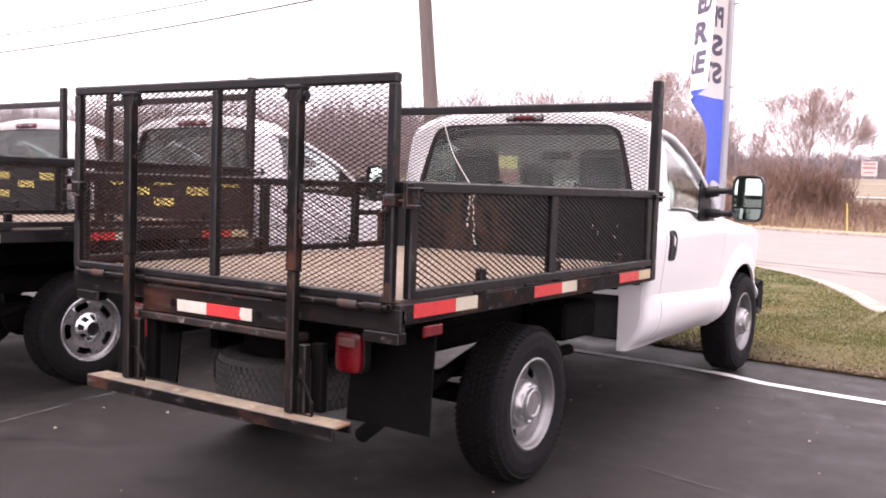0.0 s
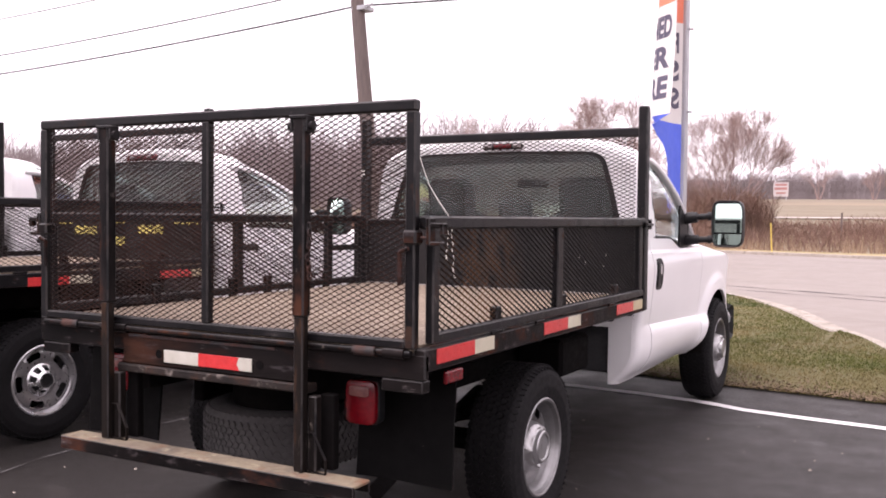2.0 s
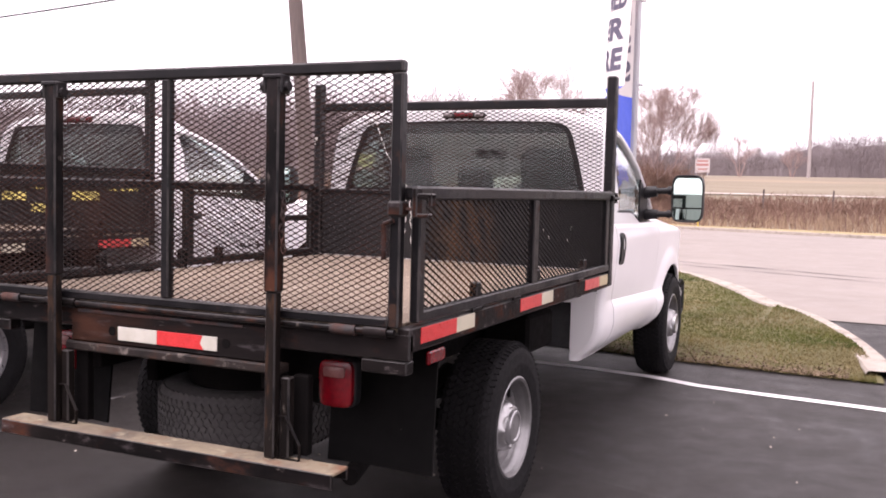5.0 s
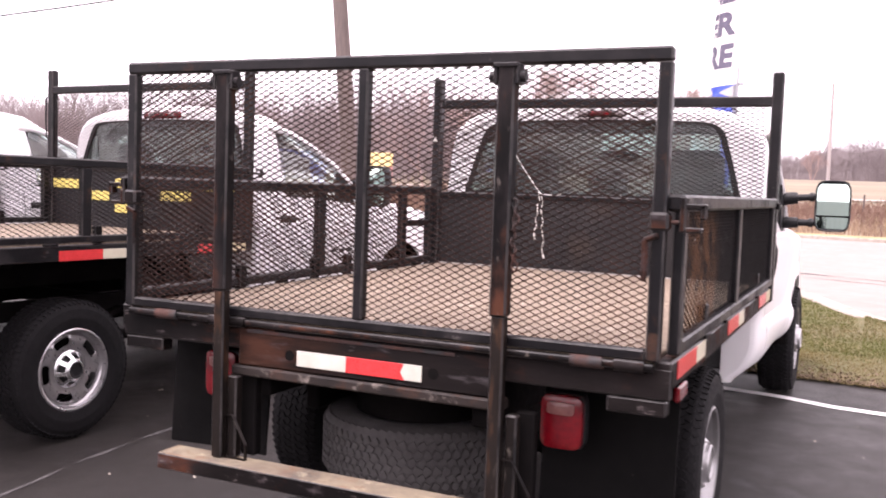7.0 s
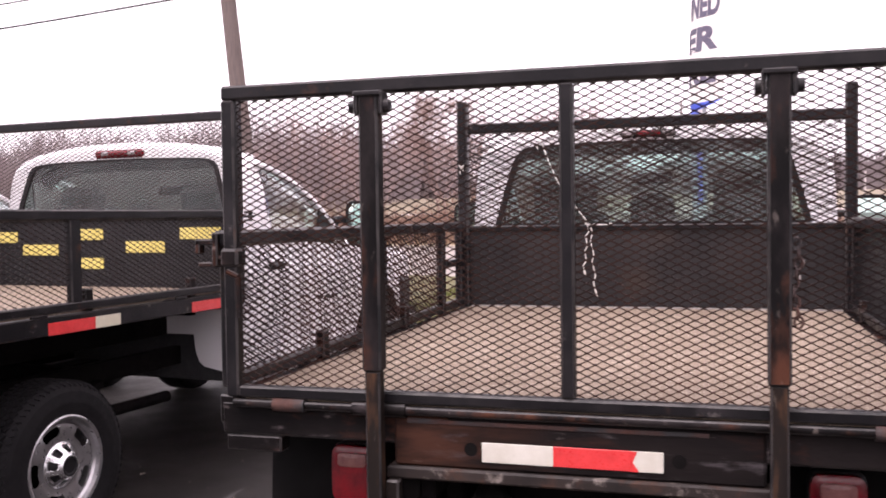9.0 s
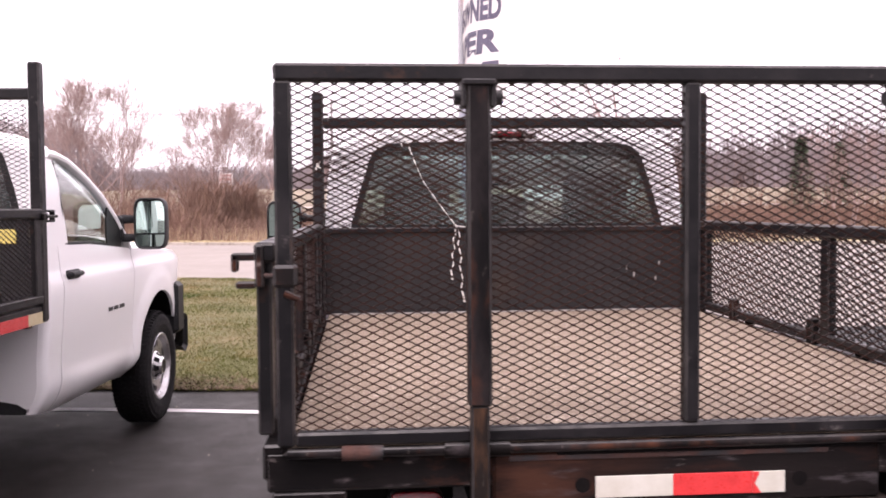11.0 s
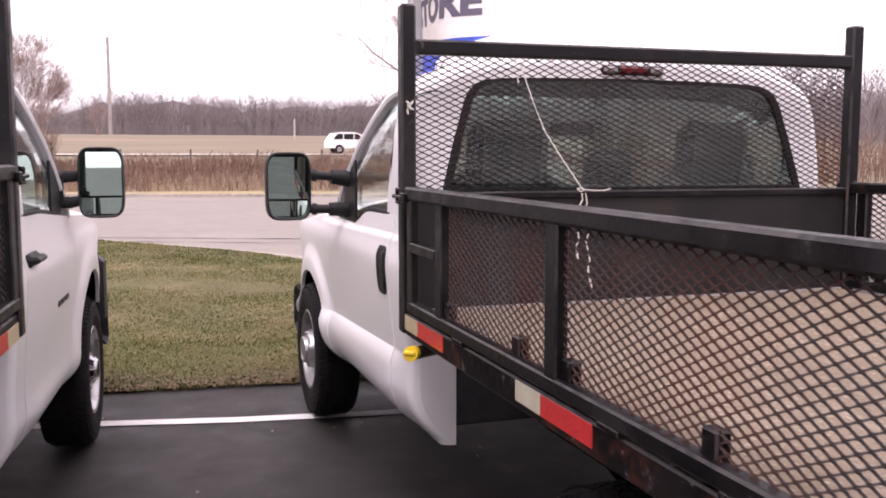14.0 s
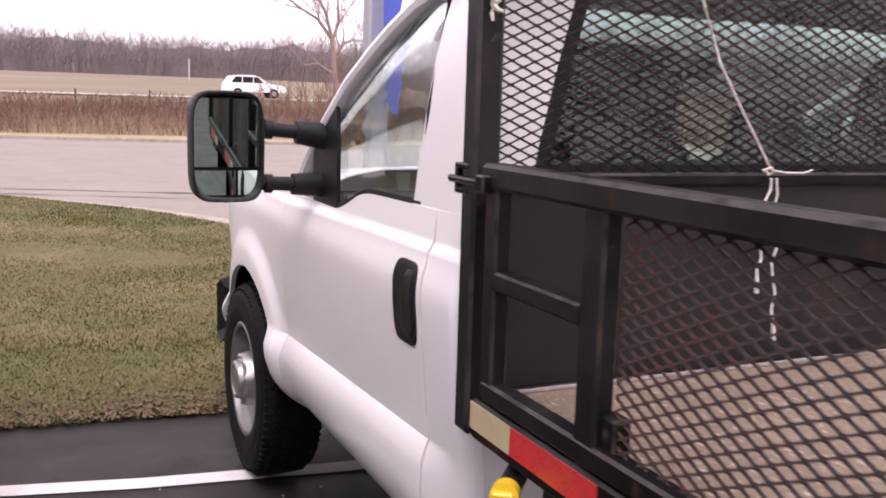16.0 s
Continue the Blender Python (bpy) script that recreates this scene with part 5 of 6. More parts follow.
def rope():
    """A cotton rope tied from the top bar down to the plate edge, with two loose tails."""
    bm = B()
    sweep(bm, [(-0.590, 2.725, 1.985), (-0.575, 2.72, 1.945), (-0.537, 2.715, 1.84), (-0.487, 2.712, 1.725), (-0.422, 2.710, 1.63), (-0.362, 2.710, 1.55), (-0.318, 2.712, 1.492)], 0.0026, 8)
    sweep(bm, [(-0.615, 2.725, 1.985), (-0.592, 2.715, 1.992), (-0.568, 2.722, 1.98), (-0.585, 2.715, 1.955), (-0.603, 2.718, 1.93), (-0.598, 2.715, 1.908)], 0.0030, 8)
    sweep(bm, [(-0.335, 2.718, 1.487), (-0.318, 2.708, 1.494), (-0.304, 2.712, 1.484), (-0.322, 2.714, 1.478), (-0.330, 2.714, 1.486)], 0.0032, 8)
    sweep(bm, [(-0.318, 2.712, 1.488), (-0.270, 2.708, 1.482), (-0.215, 2.712, 1.481), (-0.185, 2.714, 1.488)], 0.0022, 8)
    ob = part("rope", bm, rope_white)
    for dx, bot in ((-0.03, 1.20), (0.035, 1.08)):
        bm = B()
        pts = [(-0.312 + dx * (0.25 + 0.75 * k / 10) + 0.008 * math.sin(2.1 * k), 2.705 + 0.004 * math.sin(1.3 * k), 1.47 + (bot - 1.47) * k / 10) for k in range(11)]
        sweep(bm, pts, [0.0030] * 9 + [0.005, 0.006], 8)
        part("loose_end", bm, rope_white, ob)
    return tagged(ob, "thin white cotton rope knotted to the headboard mesh", "rope")


def rag():
    """A scrap of cloth knotted round the post, with a bit of bent wire under the knot."""
    bm = B()
    for a, L in ((0.5, 0.022), (1.9, 0.018), (4.3, 0.034), (5.3, 0.024)):
        sweep(bm, [(-1.048, 2.727, 1.815), (-1.048 + 0.5 * L * math.cos(a), 2.718, 1.815 + 0.6 * L * math.sin(a)), (-1.048 + L * math.cos(a + 0.3), 2.717, 1.815 + L * math.sin(a + 0.3))], [0.006, 0.0045, 0.003], 6)
    ob = part("rag_knot", bm, rope_white)
    bm = sweep(B(), [(-1.05, 2.725, 1.815), (-1.01, 2.725, 1.855), (-0.96, 2.727, 1.872), (-0.915, 2.730, 1.870)], 0.003, 6)
    part("wire_end", bm, wire_black, ob, "short bent black wire")
    return tagged(ob, "small white rag tied round the headboard post", "rag")


white_truck()
second_truck = grey_truck()
third_truck = copy_thing(second_truck, pose(-6.28, 0.06, 0, 0, 0, -4.0))
tagged(third_truck, "white flatbed pickup truck parked at the far end of the row", "truck", "flatbed trucks")
rope()
rag()


# ---- ground ----
KERB = [(-60.0, 23.0), (-30.0, 21.8), (-12.0, 19.3), (-6.0, 18.1), (-3.15, 16.9), (-2.7, 16.1), (-2.15, 15.5), (-1.6, 15.0), (-1.1, 14.4), (-0.45, 13.7), (0.1, 12.9), (0.5, 12.0), (0.68, 11.6), (1.04, 11.1), (1.1, 10.3), (1.3, 9.65), (1.45, 9.5), (1.76, 9.2), (1.92, 8.6), (2.1, 8.1), (2.26, 7.6), (2.42, 6.9), (2.55, 6.2), (2.62, 5.75), (2.66, 5.35)]
for _ in range(3):
    KERB = KERB[:5] + [tuple(0.25 * a[k] + 0.5 * b[k] + 0.25 * c[k] for k in (0, 1)) for a, b, c in zip(KERB[4:], KERB[5:], KERB[6:])] + KERB[-1:]
GRASS_FROM = [(-60.0, 8.8), (-3.0, 5.86), (-2.26, 5.75), (-1.03, 5.64), (0.0, 5.55), (1.04, 5.39), (2.1, 5.29), (3.5, 5.2)]
FAR_KERB = [(-80.0, 44.4), (-14.0, 39.5), (-8.0, 37.9), (-4.0, 36.6), (2.0, 34.5), (8.0, 33.0), (40.0, 29.6), (90.0, 27.5)]


def far_y(x):
    """Where the far edge of the road runs."""
    return interp(x, FAR_KERB)


def kerb_y(x):
    return interp(x, KERB)


bm = B()
ys = [-400, -100, -30, -10, 0, 6, 15, 25, 36.4, 40, 44, 52, 60, 65, 70, 76, 90, 105, 120, 145, 170, 220, 300, 450, 700, 1200, 2500]
xs = [-2500, -900, -400, -200, -120, -70, -40, -20, -8, 0, 8, 20, 40, 70, 120, 200, 400, 900, 2500]
sheet(bm, [[(x, y, rise(y) - 0.02) for x in xs] for y in ys])
tagged(part("ground", bm, field), "dry tan winter field rising beyond the road", "ground", kind="structure")

bm = B()
sheet(bm, [[(x, y, rise(y) - 0.004) for x in (-60, -30, -15, -8, -4, 0, 4, 8, 15, 40)] for y in (-40, -20, -8, -2, 2, 6.0, 9.0)])
tagged(part("parking_lot", bm, asphalt), "dark damp asphalt parking lot with scuffs", "pavement", kind="structure")

bm = B()
xs = [-60 + 100 * k / 50 for k in range(51)]
sheet(bm, [[(x, 5.0 + (far_y(x) - 0.1 - 5.0) * f, rise(5.0 + (far_y(x) - 5.1) * f) + 0.006) for x in xs] for f in (0.13, 0.16, 0.2, 0.26, 0.34, 0.4, 0.5, 0.6, 0.8, 1.0)])
tagged(part("road", bm, road_grey), "pale worn road beside the grass verge", "road", kind="structure")

# the verge between lot and road
def verge_lift(d):
    """Height of the lawn over the land, d metres in from its edge."""
    return interp(d, [(0.0, 0.010), (0.25, 0.028), (1.2, 0.07)])


bm = B()
xs = [-60, -45, -32, -24, -18] + [-14 + 16.66 * k / 90 for k in range(91)]
rows = []
for f in (0, 0.01, 0.03, 0.06, 0.1, 0.16, 0.24, 0.34, 0.46, 0.6, 0.74, 0.87, 0.95, 1.0):
    row = []
    for x in xs:
        a, b = interp(x, GRASS_FROM), kerb_y(x)
        y = a + (b - a) * f
        if f == 0:
            y += 0.05 * noise.noise((x * 2.1, 3.0, 0))
        dip = -0.05 * math.exp(-((y - 10.5) / 2.0) ** 2) if x < 1.5 else 0.0
        row.append((x, y, rise(y) + verge_lift(y - interp(x, GRASS_FROM)) + dip + 0.02 * noise.noise((x * 0.8, y * 0.8, 5.0)) * (1 if 0 < f < 1 else 0)))
    rows.append(row)
sheet(bm, rows)
tagged(part("grass_verge", bm, turf), "patchy green and tan winter lawn", "lawn", kind="structure")


def verge_z(x, y):
    dip = -0.05 * math.exp(-((y - 10.5) / 2.0) ** 2) if x < 1.5 else 0.0
    return rise(y) + verge_lift(y - interp(x, GRASS_FROM)) + dip + 0.02 * noise.noise((x * 0.8, y * 0.8, 5.0))


def blades(name, material, count, seed, height, label, sign=1):
    rnd = random.Random(seed)
    verts, faces = [], []
    made = 0
    while made < count:
        x = rnd.uniform(-4.5, 2.6)
        a, b = interp(x, GRASS_FROM), kerb_y(x)
        y = a + (b - a) * rnd.random() ** 1.7 if rnd.random() > 0.08 else a + rnd.uniform(-0.03, 0.08)
        n = sign * (noise.noise((x * 0.7, y * 0.7, 12.4)) + 0.4 * noise.noise((x * 1.9, y * 1.9, 4.0)))
        if n < (rnd.uniform(-0.6, 0.1) if sign > 0 else rnd.uniform(-0.15, 0.42)):
            continue
        made += 1
        h = height * rnd.uniform(0.6, 1.2) * (0.6 + 0.4 * min(1.0, max(0.0, y - a) / 0.5))
        t = rnd.uniform(0, 6.283)
        w = rnd.uniform(0.0025, 0.0048) * (1 + 0.10 * (y - 6))
        lx, ly = rnd.gauss(0, 0.5) * h, rnd.gauss(0, 0.5) * h
        z = verge_z(x, y) - 0.010 if y - a > 0.1 else rise(y) + 0.004
        k = len(verts)
        cx, sx = math.cos(t) * w, math.sin(t) * w
        verts += [(x - cx, y - sx, z), (x + cx, y + sx, z), (x + lx * 0.5 + cx * 0.7, y + ly * 0.5 + sx * 0.7, z + h * 0.6), (x + lx * 0.5 - cx * 0.7, y + ly * 0.5 - sx * 0.7, z + h * 0.6), (x + lx, y + ly, z + h)]
        faces += [(k, k + 1, k + 2, k + 3), (k + 3, k + 2, k + 4)]
    me = bpy.data.meshes.new(name)
    me.from_pydata(verts, [], faces)
    me.materials.append(material)
    return tagged(new(name, me), label, "grass", kind="stuff")


grass_green = mk("green_grass_blade", (0.070, 0.084, 0.017), (0.098, 0.103, 0.027), 0.5, 0.75, spec=0.15, spots=[((0.175, 0.130, 0.052), 0.9, 0.52, 0.62, 0.8), ((0.042, 0.060, 0.011), 0.5, 0.52, 0.60, 0.8)])
grass_tan = mk("dry_grass_blade", (0.175, 0.134, 0.058), (0.130, 0.105, 0.043), 0.6, 0.8, spec=0.3)
leaf_brown = mk("dead_leaf", (0.085, 0.056, 0.034), (0.19, 0.135, 0.085), 14, 0.9)
blades("green_grass", grass_green, 105000, 4, 0.027, "short green lawn grass")
blades("dry_grass", grass_tan, 42000, 9, 0.028, "dry tan lawn grass", -1)

# dead leaves along the edge of the lawn
rnd = random.Random(21)
verts, faces = [], []
for _ in range(6500):
    x = rnd.uniform(-5, 2.4)
    y = interp(x, GRASS_FROM) + abs(rnd.gauss(0, 0.20)) - 0.05
    s = rnd.uniform(0.006, 0.018)
    z = (verge_z(x, y) if y - interp(x, GRASS_FROM) > 0.1 else rise(y) + 0.008) + 0.012
    t = rnd.uniform(0, 6.28)
    k = len(verts)
    for i in range(4):
        a = t + i * math.pi / 2
        r = s * (1.0 if i % 2 else 0.55)
        verts.append((x + r * math.cos(a), y + r * math.sin(a), z + rnd.uniform(-0.008, 0.012)))
    faces.append((k, k + 1, k + 2, k + 3))
me = bpy.data.meshes.new("fallen_leaves")
me.from_pydata(verts, [], faces)
me.materials.append(leaf_brown)
tagged(new("fallen_leaves", me), "scattered brown dead leaves at the lawn edge", "leaves", kind="stuff")

# kerbs
def kerb(name, pts, label, w=0.16, h=0.11):
    bm = B()
    rows = []
    for i, p in enumerate(pts):
        p = Vector(p)
        d = (Vector(pts[min(i + 1, len(pts) - 1)]) - Vector(pts[max(i - 1, 0)])).normalized()
        n = Vector((-d.y, d.x, 0))
        rows.append([p - n * w / 2 + Vector((0, 0, -0.02)), p - n * w / 2 + Vector((0, 0, h - 0.02)), p - n * (w / 2 - 0.02) + Vector((0, 0, h)), p + n * (w / 2 - 0.03) + Vector((0, 0, h)), p + n * w / 2 + Vector((0, 0, h - 0.03)), p + n * (w / 2 + 0.01) + Vector((0, 0, -0.02))])
    sheet(bm, rows)
    return tagged(part(name, bm, kerb_stone), label, "kerb", kind="structure")


near = []
for k in range(130):
    x = -60 + 62.66 * (1 - (1 - k / 129) ** 1.8)
    near.append((x, kerb_y(x) + 0.13, rise(kerb_y(x))))
kerb("kerb", near, "pale concrete kerb curving round the lawn", 0.27, 0.060)
tar = mk("tar_seam", (0.035, 0.031, 0.031), (0.06, 0.054, 0.053), 3, 0.8)


def seam(offset, width, seed):
    """A dark tar line along the kerb, broken where it has worn away."""
    bm = B()
    last = None
    for k in range(260):
        x = -22 + 26.5 * k / 259
        y = 16.35 - 0.42 * x - offset + 0.10 * noise.noise((x * 0.7, seed, 0))
        w = width * max(0.0, 0.7 + 1.3 * noise.noise((x * 1.3, seed, 4.0)))
        cur = (bm.verts.new((x, y - w, rise(y) + 0.0105)), bm.verts.new((x, y + w, rise(y) + 0.0105)))
        if last and w > 0.004:
            bm.faces.new((last[0], cur[0], cur[1], last[1]))
        last = cur
    bmesh.ops.delete(bm, geom=[v for v in bm.verts if not v.link_faces], context="VERTS")
    return tagged(part("road_seam", bm, tar), "dark worn tar seam across the pale road", "road marking", kind="structure")


seam(0.0, 0.06, 1.0)
seam(0.85, 0.035, 6.0)
kerb("kerb_far", [(-80 + 3 * k, far_y(-80 + 3 * k), 0.07) for k in range(50)], "pale concrete kerb on the far side of the road", 0.22, 0.13)
bm = B()
rows = [[(x, far_y(x) + d, 0.13 + 0.02 * d + 0.06 * noise.noise((x * 0.3, d, 2))) for x in [-80 + 2 * k for k in range(81)]] for d in (0.1, 0.7, 1.5, 2.7)]
sheet(bm, rows)
verge_far = mk("dry_roadside_grass", (0.36, 0.27, 0.14), (0.22, 0.19, 0.08), 0.7, 0.95, bump=(12, 0.05))
tagged(part("verge_far", bm, verge_far), "dry tan grass strip along the road", "lawn", kind="structure")

# stall line across the front of the trucks
bm = B()
pts = [(-9.0, 5.95), (-6.0, 5.55), (-2.8, 5.13), (-2.25, 5.04), (-1.5, 4.89), (-0.65, 4.78), (0.46, 4.71), (0.98, 4.63), (1.34, 4.49), (1.87, 4.42), (2.5, 4.36), (4.5, 4.05)]
rows = []
for f in (-1, 1):
    rows.append([(x, interp(x, pts) + f * 0.052 + 0.004 * noise.noise((x * 3, f, 1)), rise(interp(x, pts) + f * 0.052) + 0.001) for x in [-9 + 13.5 * k / 90 for k in range(91)]])
sheet(bm, rows)
tagged(part("stall_line", bm, line_paint), "worn white painted parking stall line", "road marking", kind="structure")
# pale scuffs on the asphalt between the trucks
bm = B()
sheet(bm, [[(interp(y, [(0.2, -2.17), (0.47, -2.20), (0.985, -2.27), (1.6, -2.29), (2.3, -2.26)]) + f * 0.010 + 0.02 * noise.noise((y * 4, f, 2)), y, rise(y) + 0.0005) for y in [0.2 + 0.05 * k for k in range(43)]] for f in (-1, 1)])
scuff = mk("pale_scuff", (0.085, 0.078, 0.078), (0.045, 0.041, 0.042), 9, 0.85)
tagged(part("scuff_mark", bm, scuff), "faint pale crack in the asphalt", "road marking", kind="structure")

# faint curved tyre scuffs
for cx, cy, rad, a0, a1 in ((-3.4, -2.6, 2.9, 0.35, 0.95), (-2.7, -1.8, 2.2, -0.1, 0.5), (2.6, 5.9, 4.2, 4.2, 4.75), (3.6, 4.4, 3.0, 3.9, 4.5)):
    bm = B()
    arcs = []
    for f in (-1, 1):
        row = []
        for k in range(41):
            a = a0 + (a1 - a0) * k / 40
            y = cy + rad * math.sin(a) + f * 0.006
            row.append((cx + (rad + f * 0.009 * (1 + 0.8 * noise.noise((k * 0.3, f, rad)))) * math.cos(a), y, rise(y) + 0.0004))
        arcs.append(row)
    sheet(bm, arcs)
    tagged(part("tyre_scuff", bm, scuff), "faint curved tyre scuff on the asphalt", "road marking", kind="structure")

# loose chips on the asphalt
rnd = random.Random(77)
verts, faces = [], []
for _ in range(150):
    x, y, r = rnd.uniform(-3.2, 4.2), rnd.uniform(-1.6, 5.2), rnd.uniform(0.004, 0.011)
    k, t = len(verts), rnd.uniform(0, 6.28)
    verts += [(x + r * math.cos(t + a) * rnd.uniform(0.7, 1.5), y + r * math.sin(t + a), rise(y) - 0.003) for a in (0, 1.57, 3.14, 4.71)] + [(x, y, rise(y) + r * 0.7)]
    faces += [(k + i, k + (i + 1) % 4, k + 4) for i in range(4)]
me = bpy.data.meshes.new("gravel_chips")
me.from_pydata(verts, [], faces)
me.materials.append(kerb_stone)
tagged(new("gravel_chips", me), "scattered pale stone chips on the asphalt", "gravel", kind="stuff")

# highway beyond the brush
bm = B()
sheet(bm, [[(x, y, rise(y) + 0.10) for x in (-700, -200, -60, 0, 60, 200, 700)] for y in (66, 68, 71, 74)])
highway = mk("pale_highway", (0.48, 0.42, 0.41), (0.42, 0.37, 0.36), 0.2, 0.9)
tagged(part("highway", bm, highway), "pale highway crossing the field", "road", kind="structure")


# ---- plants ----
def limb(verts, faces, p, q, r0, r1, n=4):
    d = (q - p).normalized()
    u = Vector((0, 0, 1)) if abs(d.z) < 0.9 else Vector((1, 0, 0))
    x = d.cross(u).normalized()
    z = x.cross(d)
    k = len(verts)
    for c, r in ((p, r0), (q, r1)):
        for i in range(n):
            a = 2 * math.pi * i / n
            verts.append(tuple(c + r * (math.cos(a) * x + math.sin(a) * z)))
    for i in range(n):
        j = (i + 1) % n
        faces.append((k + i, k + j, k + n + j, k + n + i))


def grow(verts, faces, rnd, p, d, L, r, depth, spread, n=5, up=0.15):
    segs = 3
    for s in range(segs):
        d2 = (d + Vector((rnd.gauss(0, 0.11), rnd.gauss(0, 0.11), rnd.gauss(0, 0.06) + up * 0.15))).normalized()
        q = p + d2 * L / segs
        limb(verts, faces, p, q, r, r * 0.86, n)
        p, d, r = q, d2, r * 0.86
        if depth and s:
            for _ in range(rnd.choice((1, 2, 2))):
                a = rnd.uniform(0, 6.283)
                side = d.orthogonal().normalized()
                side.rotate(Matrix.Rotation(a, 3, d))
                nd = (d * math.cos(spread) + side * math.sin(spread) * rnd.uniform(0.7, 1.2) + Vector((0, 0, up))).normalized()
                grow(verts, faces, rnd, p, nd, L * rnd.uniform(0.55, 0.78), max(0.005, r * rnd.uniform(0.40, 0.58)), depth - 1, spread, max(3, n - 1), up)
    if depth:
        grow(verts, faces, rnd, p, d, L * 0.7, max(0.005, r * 0.75), depth - 1, spread, max(3, n - 1), up)


def bare_tree(name, x, y, height, seed, label, spread=0.55, stems=1, depth=4, fat=1.0):
    rnd = random.Random(seed)
    t = thing(name, label, "tree", m=pose(x, y, rise(y) - 0.1))
    verts, faces = [], []
    tops = []
    for k in range(stems):
        a = 2 * math.pi * k / max(1, stems) + rnd.random()
        lean = 0.0 if stems == 1 else 0.28
        d = Vector((lean * math.cos(a), lean * math.sin(a), 1)).normalized()
        p = Vector((0.15 * math.cos(a), 0.15 * math.sin(a), 0)) if stems > 1 else Vector()
        r = fat * height * (0.022 if stems == 1 else 0.0095)
        for s in range(3):
            d = (d + Vector((rnd.gauss(0, 0.05), rnd.gauss(0, 0.05), 0))).normalized()
            q = p + d * height * 0.10
            limb(verts, faces, p, q, r, r * 0.9, 8)
            p, r = q, r * 0.9
        tops.append((p, d, r))
    me = bpy.data.meshes.new("trunk")
    me.from_pydata(verts, [], faces)
    me.materials.append(bark)
    tr = new("trunk", me)
    tr.parent = t
    verts, faces = [], []
    for p, d, r in tops:
        grow(verts, faces, rnd, p, d, height * 0.28, r * 0.85, depth, spread)
        for _ in range(3):
            a = rnd.uniform(0, 6.28)
            nd = Vector((math.cos(a) * 0.8, math.sin(a) * 0.8, 0.7)).normalized()
            grow(verts, faces, rnd, p, nd, height * 0.24, r * 0.6, depth - 1, spread)
    me = bpy.data.meshes.new("crown")
    me.from_pydata(verts, [], faces)
    me.materials.append(bark)
    cr = new("crown", me)
    cr.parent = t
    cr["label"] = "leafless branches and fine twigs"
    return t


bare_tree("bare_tree", -8.1, 49.0, 6.9, 5, "bare rounded shrubby tree beyond the road", 0.55, 4, 5)
bare_tree("bare_tree", -10.4, 51.0, 4.6, 8, "bare grey tree standing in the brush", 0.5, 3)
bare_tree("bare_tree", -13.2, 45.0, 7.6, 12, "bare spreading tree beyond the road", 0.55, 3, 5)
bare_tree("bare_tree", -18.5, 47.0, 6.5, 17, "bare spreading tree behind the brush", 0.55, 2)
bare_tree("bare_tree", -24.0, 50.0, 7.5, 23, "bare grey tree behind the parked trucks", 0.55, 2)
bare_tree("bare_tree", -12.3, 120.0, 5.4, 37, "small bare tree far across the field", 0.5, 3, 4, 1.8)
bare_tree("bare_tree", -6.1, 120.0, 3.8, 41, "small bare tree far across the field", 0.5, 3, 4, 2.2)
bare_tree("bare_tree", 22.0, 40.0, 5.2, 43, "bare brown tree beyond the entrance", 0.5, 3)
bare_tree("bare_tree", 27.0, 44.0, 5.4, 47, "tall bare tree beyond the entrance", 0.55, 2)


def crooked_tree(x, y):
    """A bare tree with a forked trunk and a long limb reaching out to one side."""
    rnd = random.Random(31)
    t = thing("bare_tree", "bare tree with a forked trunk and crooked limbs beside the road", "tree", m=pose(x, y, rise(y) - 0.1))
    chains = {
        "trunk": [[(0.45, 0, 0), (0.25, 0, 1.5), (0.05, 0, 3.0), (-0.05, 0, 4.5)]],
        "crown": [[(-0.05, 0, 4.4), (-0.7, 0.2, 5.35), (-1.5, 0.3, 5.8), (-2.6, 0.2, 6.5), (-3.4, 0.3, 7.3)], [(-0.05, 0, 4.4), (-0.45, -0.2, 5.6), (-1.1, -0.1, 7.0), (-1.6, 0, 8.3)], [(-0.05, 0, 4.4), (0.28, 0.1, 5.3), (0.2, 0.1, 6.6), (-0.1, 0, 8.2)], [(0.0, 0, 3.6), (0.45, -0.1, 4.3), (1.0, 0, 4.5), (1.7, 0.1, 4.4)], [(0.1, 0, 2.8), (-0.7, 0.2, 3.3), (-1.5, 0.1, 3.2)]],
    }
    for nm, lines in chains.items():
        verts, faces = [], []
        for line in lines:
            pts = [Vector(p) for p in line]
            big = 0.17 if nm == "trunk" else 0.085
            radii = [big * (1 - (0.35 if nm == "trunk" else 0.75) * k / (len(pts) - 1)) for k in range(len(pts))]
            for p, q, a, b in zip(pts, pts[1:], radii, radii[1:]):
                limb(verts, faces, p, q, a, b, 8)
                if nm == "crown":
                    for _ in range(2):
                        d = ((q - p).normalized() + Vector((rnd.gauss(0, 0.6), rnd.gauss(0, 0.6), rnd.uniform(0.0, 0.7)))).normalized()
                        grow(verts, faces, rnd, p.lerp(q, rnd.uniform(0.5, 1.0)), d, 0.75, b * 0.6, 3, 0.6)
        me = bpy.data.meshes.new(nm)
        me.from_pydata([tuple(v) for v in verts], [], faces)
        me.materials.append(bark)
        new(nm, me).parent = t
    return t


crooked_tree(11.75, 44.0)


